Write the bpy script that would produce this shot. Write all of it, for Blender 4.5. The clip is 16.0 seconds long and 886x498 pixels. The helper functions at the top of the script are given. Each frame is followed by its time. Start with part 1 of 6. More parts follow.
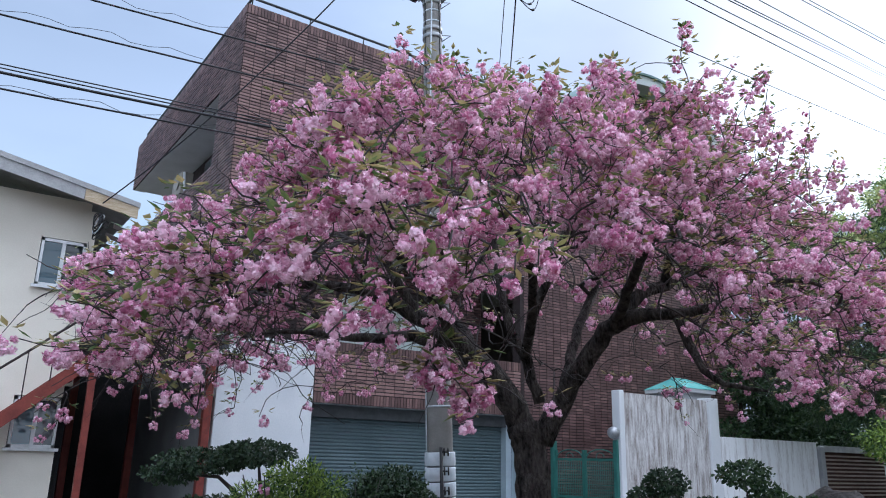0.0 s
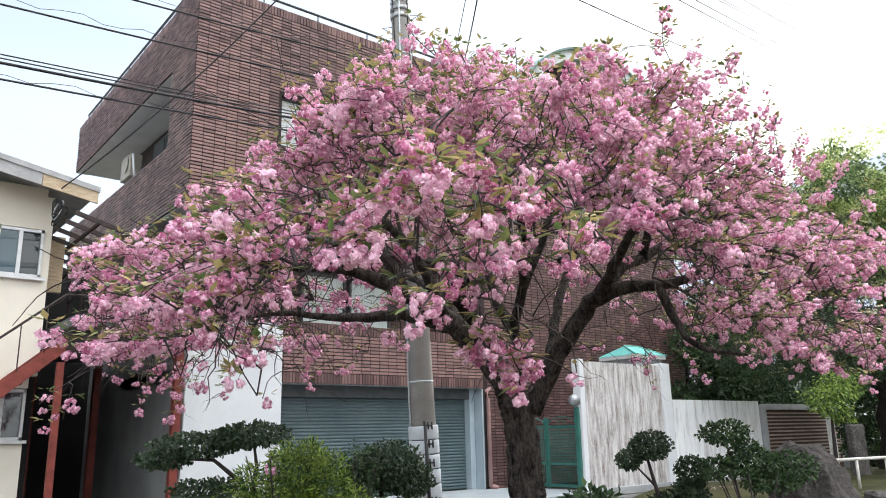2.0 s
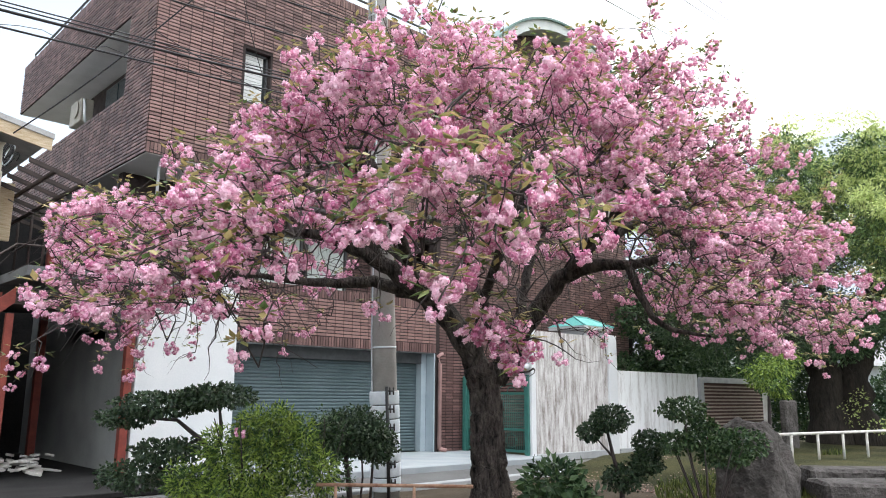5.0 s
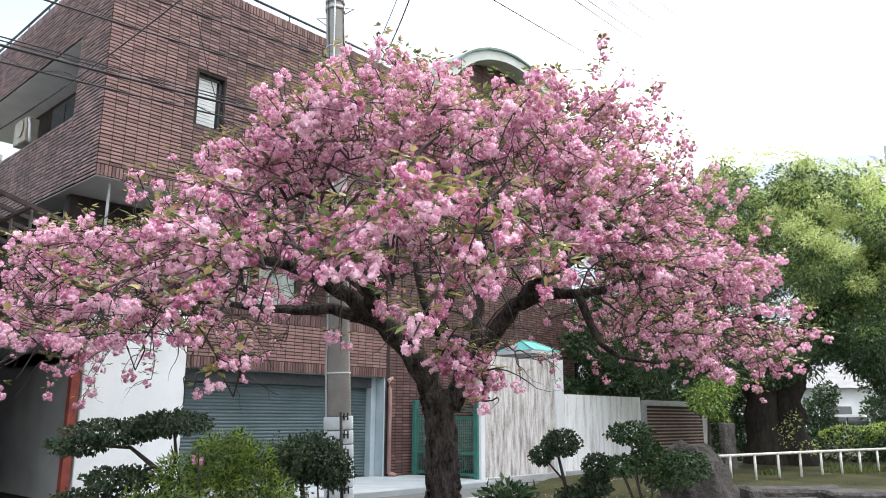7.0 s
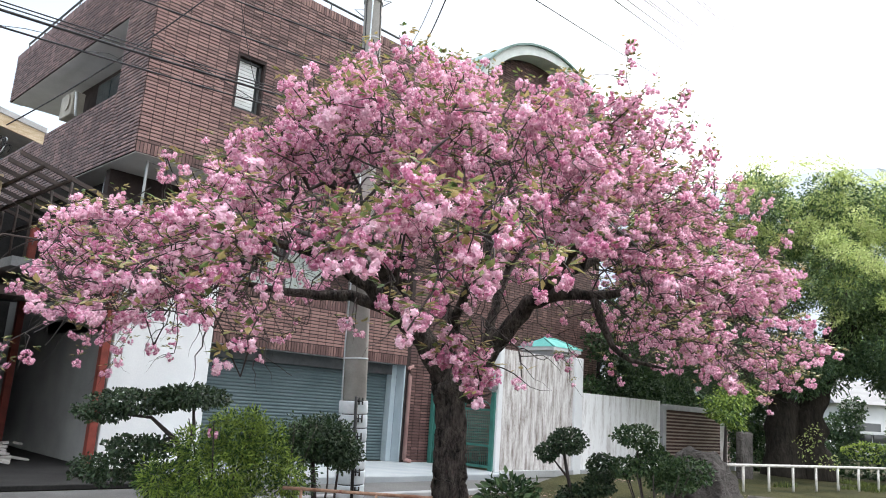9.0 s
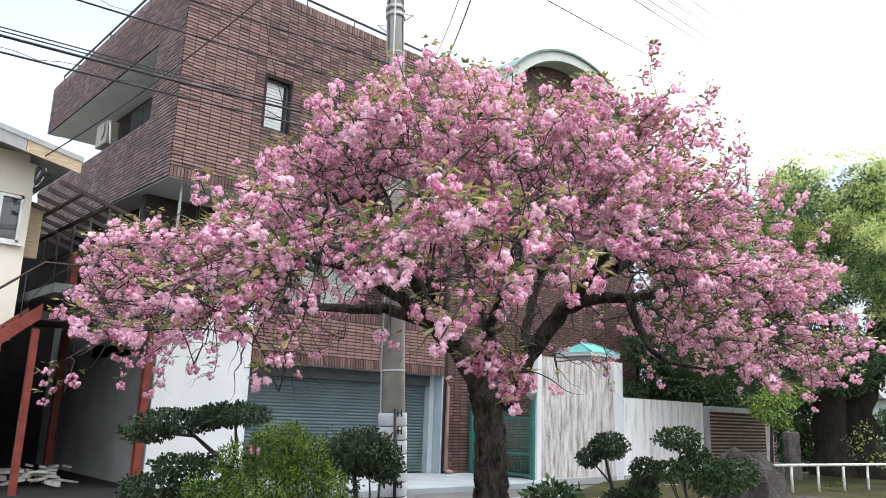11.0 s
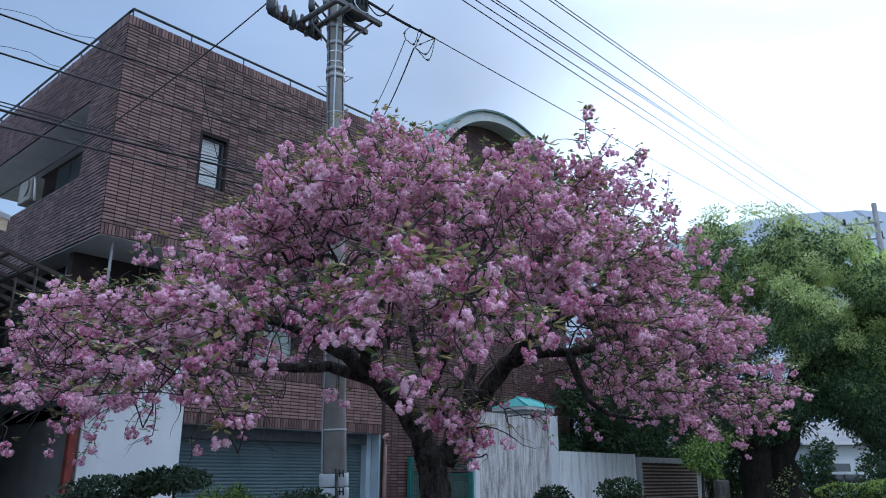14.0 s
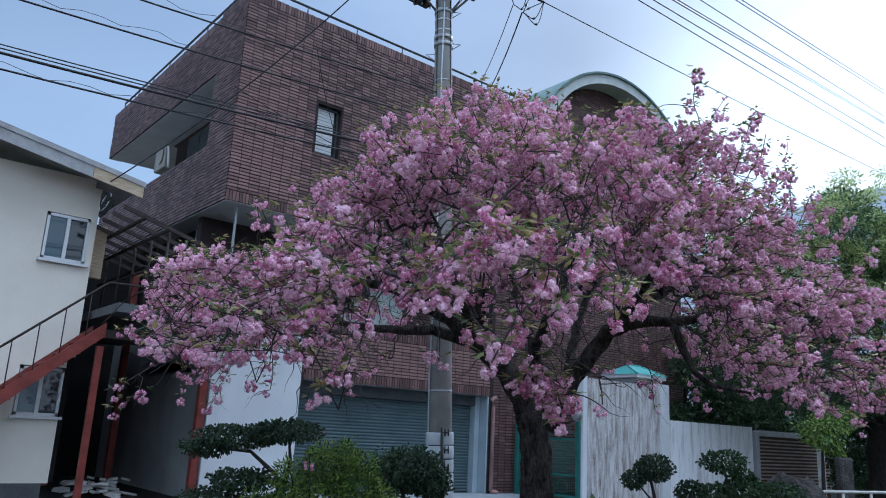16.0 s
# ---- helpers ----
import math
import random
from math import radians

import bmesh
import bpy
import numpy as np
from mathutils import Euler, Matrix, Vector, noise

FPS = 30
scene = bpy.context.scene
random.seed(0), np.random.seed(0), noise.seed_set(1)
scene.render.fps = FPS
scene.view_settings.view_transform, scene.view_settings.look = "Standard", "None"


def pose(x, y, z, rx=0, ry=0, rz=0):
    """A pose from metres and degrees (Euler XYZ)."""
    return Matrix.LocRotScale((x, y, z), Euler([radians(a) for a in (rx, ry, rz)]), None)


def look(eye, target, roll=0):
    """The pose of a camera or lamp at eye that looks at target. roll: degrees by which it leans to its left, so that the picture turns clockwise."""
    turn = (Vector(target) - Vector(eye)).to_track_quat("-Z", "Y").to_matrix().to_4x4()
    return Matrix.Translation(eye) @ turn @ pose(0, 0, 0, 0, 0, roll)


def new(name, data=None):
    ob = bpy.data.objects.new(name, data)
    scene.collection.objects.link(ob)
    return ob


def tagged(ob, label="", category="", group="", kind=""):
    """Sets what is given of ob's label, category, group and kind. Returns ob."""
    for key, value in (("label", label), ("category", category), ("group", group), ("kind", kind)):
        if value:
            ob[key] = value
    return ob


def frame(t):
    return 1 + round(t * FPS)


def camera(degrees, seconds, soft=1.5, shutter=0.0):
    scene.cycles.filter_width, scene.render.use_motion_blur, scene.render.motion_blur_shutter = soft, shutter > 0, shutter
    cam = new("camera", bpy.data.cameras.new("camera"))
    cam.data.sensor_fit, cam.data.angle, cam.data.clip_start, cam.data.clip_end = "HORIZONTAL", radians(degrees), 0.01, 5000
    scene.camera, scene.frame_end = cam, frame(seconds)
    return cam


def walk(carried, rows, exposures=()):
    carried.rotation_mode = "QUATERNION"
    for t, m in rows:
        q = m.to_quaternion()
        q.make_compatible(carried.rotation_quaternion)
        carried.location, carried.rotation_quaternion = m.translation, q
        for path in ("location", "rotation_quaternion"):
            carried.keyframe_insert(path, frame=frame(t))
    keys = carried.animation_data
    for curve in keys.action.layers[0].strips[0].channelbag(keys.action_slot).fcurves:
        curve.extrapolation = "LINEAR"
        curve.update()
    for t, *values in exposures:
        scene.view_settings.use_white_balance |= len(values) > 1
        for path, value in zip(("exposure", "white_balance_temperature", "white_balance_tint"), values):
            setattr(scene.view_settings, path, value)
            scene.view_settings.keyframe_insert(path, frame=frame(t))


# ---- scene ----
cam = camera(60.3, 16.0, 1.0)
PATH = [
    (0, (-0.531, 0.112, 1.309), (0.546, 1.709, 1.848), 1.4),
    (0.5, (-0.731, 0.012, 1.299), (0.367, 1.619, 1.76), -1.3),
    (1, (-0.824, 0.03, 1.346), (0.353, 1.586, 1.786), -2.1),
    (1.5, (-1.03, 0.145, 1.349), (0.171, 1.679, 1.799), -1.0),
    (2, (-1.111, 0.292, 1.302), (0.112, 1.802, 1.778), -1.3),
    (2.5, (-1.12, 0.439, 1.373), (0.178, 1.89, 1.831), -3.9),
    (3, (-1.207, 0.516, 1.388), (0.138, 1.934, 1.81), -4.5),
    (3.5, (-1.268, 0.526, 1.404), (0.116, 1.921, 1.776), -6.9),
    (4, (-1.318, 0.525, 1.383), (0.059, 1.93, 1.742), -5.2),
    (4.2, (-1.334, 0.521, 1.375), (0.044, 1.923, 1.742), -2.8),
    (6.3, (-1.533, 0.392, 1.428), (-0.187, 1.822, 1.813), 2.0),
    (6.5, (-1.571, 0.394, 1.42), (-0.201, 1.793, 1.826), 1.6),
    (7, (-1.64, 0.391, 1.417), (-0.204, 1.713, 1.851), 0.2),
    (7.5, (-1.647, 0.327, 1.426), (-0.253, 1.695, 1.857), 1.1),
    (8, (-1.657, 0.205, 1.423), (-0.287, 1.601, 1.839), 2.7),
    (8.5, (-1.651, 0.176, 1.43), (-0.267, 1.559, 1.842), 3.6),
    (8.7, (-1.652, 0.162, 1.435), (-0.267, 1.546, 1.839), 3.9),
    (10.8, (-1.638, 0.135, 1.412), (-0.324, 1.585, 1.829), 2.4),
    (11, (-1.658, 0.124, 1.418), (-0.345, 1.57, 1.846), 2.0),
    (11.5, (-1.664, 0.102, 1.423), (-0.363, 1.535, 1.925), 1.4),
    (12, (-1.73, 0.109, 1.421), (-0.427, 1.522, 1.976), 1.7),
    (12.5, (-1.802, 0.107, 1.433), (-0.494, 1.512, 1.993), 2.9),
    (13, (-1.815, 0.1, 1.404), (-0.495, 1.493, 1.966), 4.1),
    (13.5, (-1.843, 0.109, 1.403), (-0.471, 1.451, 1.964), 2.7),
    (14, (-1.875, 0.144, 1.406), (-0.459, 1.435, 1.977), 0.2),
    (14.5, (-1.873, 0.127, 1.385), (-0.421, 1.381, 1.949), -0.8),
    (15, (-1.875, 0.015, 1.404), (-0.477, 1.337, 1.952), 1.2),
    (15.5, (-1.898, -0.051, 1.455), (-0.607, 1.383, 1.979), 2.5),
    (16, (-1.868, -0.059, 1.41), (-0.651, 1.456, 1.882), 2.9),
]
EXPOSURES = [
    (0.0, 0.52, 5650, 11), (0.3, 0.52, 5650, 11), (0.6, 0.96, 6500, 9), (1.0, 1.10, 6700, 9), (2.0, 1.20, 6700, 9), (4.0, 1.28, 6700, 9), (8.0, 1.26, 6700, 9), (11.2, 1.24, 6700, 9), (11.8, 1.04, 6400, 8), (12.2, 0.64, 5700, 9),
    (12.8, 0.25, 5350, 9), (14.5, 0.00, 5150, 7), (16.0, 0.04, 5150, 7),
]
walk(cam, [(t, look(eye, target, roll)) for t, eye, target, roll in PATH], EXPOSURES)

# ---- sky, sun ----
world = bpy.data.worlds.new("sky")
scene.world = world
world.use_nodes = True
wn, wl = world.node_tree.nodes, world.node_tree.links
wn.clear()
SUN_EL, SUN_AZ = 28.0, 82.0     # degrees: height, and bearing clockwise from +y
sky = wn.new("ShaderNodeTexSky")
sky.sky_type, sky.sun_disc = "NISHITA", False
sky.sun_elevation, sky.sun_rotation = radians(SUN_EL), radians(SUN_AZ)
sky.air_density, sky.dust_density = 1.0, 1.5
coord = wn.new("ShaderNodeTexCoord")
sep = wn.new("ShaderNodeSeparateXYZ")
wl.new(coord.outputs["Generated"], sep.inputs[0])
stretch = wn.new("ShaderNodeVectorMath")
stretch.operation = "MULTIPLY"
stretch.inputs[1].default_value = (1.0, 1.0, 2.6)
wl.new(coord.outputs["Generated"], stretch.inputs[0])
cloud = wn.new("ShaderNodeTexNoise")
cloud.inputs["Scale"].default_value, cloud.inputs["Detail"].default_value = 1.7, 7.0
cloud.inputs["Roughness"].default_value = 0.52
wl.new(stretch.outputs[0], cloud.inputs["Vector"])
# thin overcast, brighter towards the zenith and round the hidden sun, with a blue gap low in the north-west
def dot_with(vec):
    d = wn.new("ShaderNodeVectorMath")
    d.operation = "DOT_PRODUCT"
    d.inputs[1].default_value = Vector(vec).normalized()
    wl.new(coord.outputs["Generated"], d.inputs[0])
    return d.outputs["Value"]
def calc(op, a, b, c=None):
    m = wn.new("ShaderNodeMath")
    m.operation = op
    for k, x in enumerate((a, b, c)):
        if x is None:
            continue
        if isinstance(x, (int, float)):
            m.inputs[k].default_value = x
        else:
            wl.new(x, m.inputs[k])
    return m.outputs[0]
def span(x, lo, hi, to0, to1):
    m = wn.new("ShaderNodeMapRange")
    m.interpolation_type = "SMOOTHSTEP"
    for key, v in (("From Min", lo), ("From Max", hi), ("To Min", to0), ("To Max", to1)):
        m.inputs[key].default_value = v
    wl.new(x, m.inputs["Value"])
    return m.outputs[0]
s_dir = Vector((math.sin(radians(SUN_AZ)) * math.cos(radians(SUN_EL)), math.cos(radians(SUN_AZ)) * math.cos(radians(SUN_EL)), math.sin(radians(SUN_EL))))
gap = calc("MULTIPLY_ADD", cloud.outputs["Fac"], -0.5, calc("ADD", dot_with((-0.5, 0.8, 0.35)), 0.25))
cover = span(gap, -0.05, 0.66, 1.0, 0.36)
zenith = calc("MULTIPLY_ADD", calc("POWER", calc("MAXIMUM", sep.outputs["Z"], 0.0), 4.0), 56.0, 2.7)
glow = span(dot_with(s_dir), 0.86, 1.0, 0.0, 14.0)
bank = span(calc("MULTIPLY_ADD", cloud.outputs["Fac"], 0.35, sep.outputs["Z"]), 0.53, 0.66, 1.0, 0.52)     # greyer cloud bank higher up
veil = calc("MULTIPLY", span(cloud.outputs["Fac"], 0.32, 0.66, 0.72, 1.2), bank)
south = span(dot_with((-0.7, -0.9, 0.45)), 0.0, 1.0, 0.0, 5.5)     # unseen brighter cloud added behind the walk to light the walls facing it
level = calc("MULTIPLY", calc("ADD", calc("ADD", zenith, glow), south), veil)
white = wn.new("ShaderNodeMix")
white.data_type, white.blend_type = "RGBA", "MULTIPLY"
white.inputs["Factor"].default_value = 1.0
white.inputs["A"].default_value = (0.90, 0.94, 1.0, 1)
wl.new(level, white.inputs["B"])
mixed = wn.new("ShaderNodeMix")
mixed.data_type = "RGBA"
wl.new(cover, mixed.inputs["Factor"])
lift = wn.new("ShaderNodeMix")               # thin high haze brightens the blue
lift.data_type, lift.blend_type = "RGBA", "ADD"
lift.inputs["Factor"].default_value = 1.0
lift.inputs["B"].default_value = (0.95, 1.0, 0.95, 1)
wl.new(sky.outputs[0], lift.inputs["A"])
wl.new(lift.outputs["Result"], mixed.inputs["A"])
wl.new(white.outputs["Result"], mixed.inputs["B"])
back = wn.new("ShaderNodeBackground")
back.inputs["Strength"].default_value = 0.14
wl.new(mixed.outputs["Result"], back.inputs["Color"])
wout = wn.new("ShaderNodeOutputWorld")
wl.new(back.outputs[0], wout.inputs["Surface"])

sun = new("sun", bpy.data.lights.new("sun", "SUN"))
sun.data.energy, sun.data.angle, sun.data.color = 1.3, radians(14), (1.0, 0.95, 0.88)
sun.matrix_world = look(s_dir * 50, (0, 0, 0))


# ---- materials ----
def material(name, dark, light, rough=0.8, scale=8.0, grain=60.0, bump=0.2, metal=0.0, streak=None, island=0.0, piece=0.0, through_light=0.0, depth=0.01, ramp=(0.3, 0.7)):
    """Two scales of variation between two base colours, fine relief, and a random step per piece."""
    m = bpy.data.materials.new(name)
    m.use_nodes = True
    n, l = m.node_tree.nodes, m.node_tree.links
    p = n["Principled BSDF"]
    p.inputs["Roughness"].default_value, p.inputs["Metallic"].default_value = rough, metal
    p.inputs["Specular IOR Level"].default_value = 0.15 if rough >= 0.85 else 0.4
    tc = n.new("ShaderNodeTexCoord")
    src = tc.outputs["Object"]
    if streak:
        mp = n.new("ShaderNodeMapping")
        mp.inputs["Scale"].default_value = streak
        l.new(src, mp.inputs["Vector"])
        src = mp.outputs[0]
    a, b = n.new("ShaderNodeTexNoise"), n.new("ShaderNodeTexNoise")
    for t, s, d in ((a, scale, 5.0), (b, grain, 3.0)):
        t.inputs["Scale"].default_value, t.inputs["Detail"].default_value = s, d
        l.new(src, t.inputs["Vector"])
    mix = n.new("ShaderNodeMath")
    mix.operation = "MULTIPLY_ADD"
    mix.inputs[1].default_value, mix.inputs[2].default_value = 0.35, 0.0
    l.new(b.outputs["Fac"], mix.inputs[0])
    add = n.new("ShaderNodeMath")
    add.operation = "MULTIPLY_ADD"
    add.inputs[1].default_value = 0.65
    l.new(a.outputs["Fac"], add.inputs[0])
    l.new(mix.outputs[0], add.inputs[2])
    fac = add.outputs[0]
    for amount, node, out in ((island, "ShaderNodeNewGeometry", "Random Per Island"), (piece, "ShaderNodeObjectInfo", "Random")):
        if amount:
            g = n.new(node)
            k = n.new("ShaderNodeMath")
            k.operation = "MULTIPLY_ADD"
            k.inputs[1].default_value = amount
            l.new(g.outputs[out], k.inputs[0])
            sh = n.new("ShaderNodeMath")
            sh.operation = "SUBTRACT"
            sh.inputs[1].default_value = amount / 2
            l.new(fac, sh.inputs[0])
            l.new(sh.outputs[0], k.inputs[2])
            fac = k.outputs[0]
    r = n.new("ShaderNodeValToRGB")
    r.color_ramp.elements[0].position, r.color_ramp.elements[0].color = ramp[0], (*dark, 1)
    r.color_ramp.elements[1].position, r.color_ramp.elements[1].color = ramp[1], (*light, 1)
    l.new(fac, r.inputs[0])
    l.new(r.outputs[0], p.inputs["Base Color"])
    if bump:
        bp = n.new("ShaderNodeBump")
        bp.inputs["Strength"].default_value, bp.inputs["Distance"].default_value = bump, depth
        l.new(b.outputs["Fac"], bp.inputs["Height"])
        l.new(bp.outputs[0], p.inputs["Normal"])
    if through_light:
        tr, ms = n.new("ShaderNodeBsdfTranslucent"), n.new("ShaderNodeMixShader")
        ms.inputs[0].default_value = through_light
        l.new(r.outputs[0], tr.inputs["Color"])
        l.new(p.outputs[0], ms.inputs[1])
        l.new(tr.outputs[0], ms.inputs[2])
        l.new(ms.outputs[0], n["Material Output"].inputs["Surface"])
    return m


def glass(name, tint, rough=0.03):
    m = bpy.data.materials.new(name)
    m.use_nodes = True
    p = m.node_tree.nodes["Principled BSDF"]
    p.inputs["Base Color"].default_value, p.inputs["Roughness"].default_value = (*tint, 1), rough
    p.inputs["Specular IOR Level"].default_value = 0.8
    return m


TILE = material("red_brown_tile", (0.10, 0.055, 0.052), (0.25, 0.145, 0.132), 0.5, 1.3, 40, 0.25, island=0.45, piece=0.45)
MORTAR = material("dark_mortar", (0.03, 0.023, 0.023), (0.06, 0.047, 0.046), 0.9, 6, 60, 0.2)
PLASTER = material("white_plaster", (0.58, 0.60, 0.62), (0.74, 0.75, 0.76), 0.85, 1.2, 40, 0.1)
STAINED = material("streaked_plaster", (0.20, 0.165, 0.15), (0.66, 0.645, 0.64), 0.9, 1.6, 14.0, 0.3, streak=(9.0, 9.0, 1.3), ramp=(0.34, 0.60))
FAINT = material("faintly_streaked_plaster", (0.42, 0.39, 0.38), (0.83, 0.84, 0.85), 0.9, 1.2, 10.0, 0.08, streak=(7.0, 7.0, 0.8), ramp=(0.3, 0.52))
SOFFIT = material("soffit_paint", (0.42, 0.41, 0.40), (0.55, 0.54, 0.53), 0.8, 2, 30, 0.1)
CONCRETE = material("concrete", (0.28, 0.29, 0.30), (0.45, 0.46, 0.47), 0.9, 2.2, 45, 0.3)
# darker grey concrete for the house plinth and the carport deck
DARK_CONCRETE = material("dark_grey_concrete", (0.07, 0.075, 0.08), (0.16, 0.165, 0.17), 0.9, 2.0, 40, 0.3)
SLAB = material("pale_paving", (0.25, 0.28, 0.30), (0.36, 0.385, 0.40), 0.9, 1.8, 60, 0.2)
SHUTTER = material("grey_green_shutter", (0.075, 0.115, 0.125), (0.13, 0.175, 0.19), 0.5, 1.5, 30, 0.1, metal=0.25)
JAMB = material("blue_grey_paint", (0.30, 0.37, 0.41), (0.42, 0.49, 0.53), 0.5, 3, 40, 0.1)
PIPE_PINK = material("faded_red_pipe", (0.27, 0.15, 0.14), (0.42, 0.26, 0.24), 0.6, 4, 40, 0.1)
GATE_GREEN = material("green_gate_paint", (0.02, 0.10, 0.085), (0.05, 0.19, 0.16), 0.45, 6, 60, 0.15)
RED_STEEL = material("red_oxide_steel", (0.13, 0.026, 0.02), (0.27, 0.058, 0.042), 0.6, 5, 50, 0.25)
BROWN_STEEL = material("brown_steel", (0.02, 0.014, 0.013), (0.055, 0.036, 0.03), 0.6, 6, 50, 0.2)
STEEL = material("galvanised_steel", (0.28, 0.29, 0.30), (0.46, 0.47, 0.48), 0.45, 9, 70, 0.1, metal=0.7)
WEATHERED = material("weathered_line_steel", (0.10, 0.10, 0.10), (0.21, 0.205, 0.20), 0.55, 9, 70, 0.1, metal=0.4)
DARK_STEEL = material("dark_rail_steel", (0.04, 0.045, 0.05), (0.09, 0.095, 0.10), 0.5, 8, 60, 0.1, metal=0.3)
WIRE = material("black_cable", (0.012, 0.012, 0.014), (0.03, 0.03, 0.034), 0.55, 8, 60, 0)
POLE_CON = material("pole_concrete", (0.21, 0.205, 0.195), (0.36, 0.35, 0.335), 0.9, 2.4, 55, 0.2)
BAND_WHITE = material("white_guard_sheet", (0.50, 0.56, 0.61), (0.70, 0.75, 0.79), 0.6, 6, 40, 0.1)
BLACK_PLASTIC = material("black_plastic", (0.015, 0.016, 0.018), (0.035, 0.036, 0.04), 0.5, 6, 40, 0)
CREAM = material("cream_render", (0.76, 0.71, 0.61), (0.88, 0.83, 0.73), 0.9, 1.5, 45, 0.15)
ROOF_EDGE = material("weathered_roof_edge", (0.26, 0.26, 0.27), (0.48, 0.48, 0.48), 0.7, 4, 40, 0.15)
BARGE = material("peeling_timber", (0.38, 0.27, 0.15), (0.66, 0.56, 0.42), 0.75, 5, 40, 0.25, streak=(1, 8, 8))
ALU = material("aluminium_frame", (0.55, 0.57, 0.58), (0.72, 0.73, 0.74), 0.4, 8, 60, 0, metal=0.4)
TEAL = material("verdigris_sheet", (0.09, 0.34, 0.32), (0.20, 0.50, 0.46), 0.85, 3, 30, 0.15)
RIM = material("pale_rim_paint", (0.46, 0.50, 0.49), (0.64, 0.67, 0.66), 0.7, 2, 30, 0.15)
PANE = glass("dark_glass", (0.035, 0.045, 0.05))
PANE_BLUE = glass("blue_glass", (0.05, 0.10, 0.13))
BLIND = material("white_blind", (0.55, 0.58, 0.58), (0.74, 0.76, 0.76), 0.6, 3, 30, 0.05)
CURTAIN = material("pale_curtain", (0.45, 0.52, 0.50), (0.66, 0.72, 0.70), 0.85, 3, 30, 0.1, streak=(6, 6, 0.4))
BARK = material("cherry_bark", (0.007, 0.006, 0.006), (0.105, 0.088, 0.08), 0.9, 12, 42, 1.0, streak=(1, 1, 0.4), depth=0.05, ramp=(0.36, 0.68))
TWIG = material("cherry_twig", (0.014, 0.010, 0.010), (0.05, 0.037, 0.036), 0.7, 9, 60, 0.2)
PETAL = material("pink_petal", (0.60, 0.20, 0.36), (0.99, 0.72, 0.85), 0.6, 5.0, 25, 0, island=0.35, piece=0.3, through_light=0.32, ramp=(0.34, 0.64))
LITTER = material("dry_petal_litter", (0.16, 0.09, 0.06), (0.52, 0.38, 0.34), 0.8, 3, 30, 0, island=0.7)
YOUNG_LEAF = material("bronze_green_leaf", (0.10, 0.16, 0.05), (0.40, 0.32, 0.14), 0.45, 4.0, 30, 0, island=0.6, through_light=0.35)
PINE = material("dark_topiary_leaf", (0.014, 0.035, 0.018), (0.05, 0.085, 0.04), 0.5, 5, 40, 0, island=0.6, through_light=0.12)
NANDINA = material("bright_nandina_leaf", (0.025, 0.07, 0.012), (0.24, 0.34, 0.06), 0.45, 3, 30, 0, island=0.6, through_light=0.3)
GREY_WALL = material("grey_render", (0.21, 0.22, 0.225), (0.36, 0.37, 0.37), 0.9, 1.2, 40, 0.2)
# near-black colour: painted shade on carport and room walls, wet concrete on the floor
SHADE_AND_WET = material("shade_and_wet_black", (0.012, 0.012, 0.013), (0.035, 0.034, 0.034), 0.95, 1.5, 30, 0.2)
VAULT = material("dull_green_sheet", (0.10, 0.17, 0.155), (0.20, 0.29, 0.27), 0.55, 3, 30, 0.15)
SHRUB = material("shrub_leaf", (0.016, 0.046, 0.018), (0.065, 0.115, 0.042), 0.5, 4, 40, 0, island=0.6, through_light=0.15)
CAMPHOR = material("broadleaf_green", (0.02, 0.05, 0.018), (0.19, 0.28, 0.10), 0.4, 0.6, 6, 0, island=0.5, through_light=0.35)
NEW_GROWTH = material("pale_new_leaf", (0.36, 0.45, 0.14), (0.68, 0.74, 0.34), 0.5, 0.6, 6, 0, island=0.5, through_light=0.4)
CAMPHOR_BARK = material("dark_old_bark", (0.008, 0.007, 0.006), (0.04, 0.034, 0.028), 0.9, 5, 20, 0.9, streak=(1, 1, 0.3), depth=0.05)
MAPLE = material("fresh_light_green_leaf", (0.26, 0.40, 0.06), (0.55, 0.66, 0.18), 0.45, 0.6, 6, 0, island=0.5, through_light=0.35)
SOIL = material("bare_soil", (0.035, 0.028, 0.021), (0.10, 0.08, 0.057), 0.95, 1.1, 30, 0.6, depth=0.03)
GRASS = material("worn_grass", (0.02, 0.023, 0.009), (0.064, 0.06, 0.026), 0.9, 0.9, 40, 0.6, depth=0.03, ramp=(0.4, 0.6))
BLADE = material("grass_blade", (0.03, 0.05, 0.01), (0.14, 0.17, 0.04), 0.6, 0.8, 20, 0, island=0.6, through_light=0.25)
ASPHALT = material("old_asphalt", (0.075, 0.076, 0.078), (0.15, 0.15, 0.15), 0.9, 0.9, 90, 0.4)
ROCK = material("grey_boulder", (0.028, 0.025, 0.024), (0.13, 0.12, 0.115), 0.9, 3.4, 18, 0.8, depth=0.05)
RUST = material("rusty_white_rail", (0.13, 0.045, 0.022), (0.42, 0.27, 0.19), 0.7, 7, 40, 0.3)
WHITE_RAIL = material("chalky_white_rail", (0.36, 0.33, 0.29), (0.70, 0.70, 0.68), 0.6, 8, 40, 0.15)
# daylight and distance haze on the mountain are painted as its own glow
MOUNTAIN = bpy.data.materials.new("hazy_mountain")
MOUNTAIN.use_nodes = True
mn, ml = MOUNTAIN.node_tree.nodes, MOUNTAIN.node_tree.links
mn.clear()
haze, hout, htex, hramp = mn.new("ShaderNodeEmission"), mn.new("ShaderNodeOutputMaterial"), mn.new("ShaderNodeTexNoise"), mn.new("ShaderNodeValToRGB")
htex.inputs["Scale"].default_value = 0.006
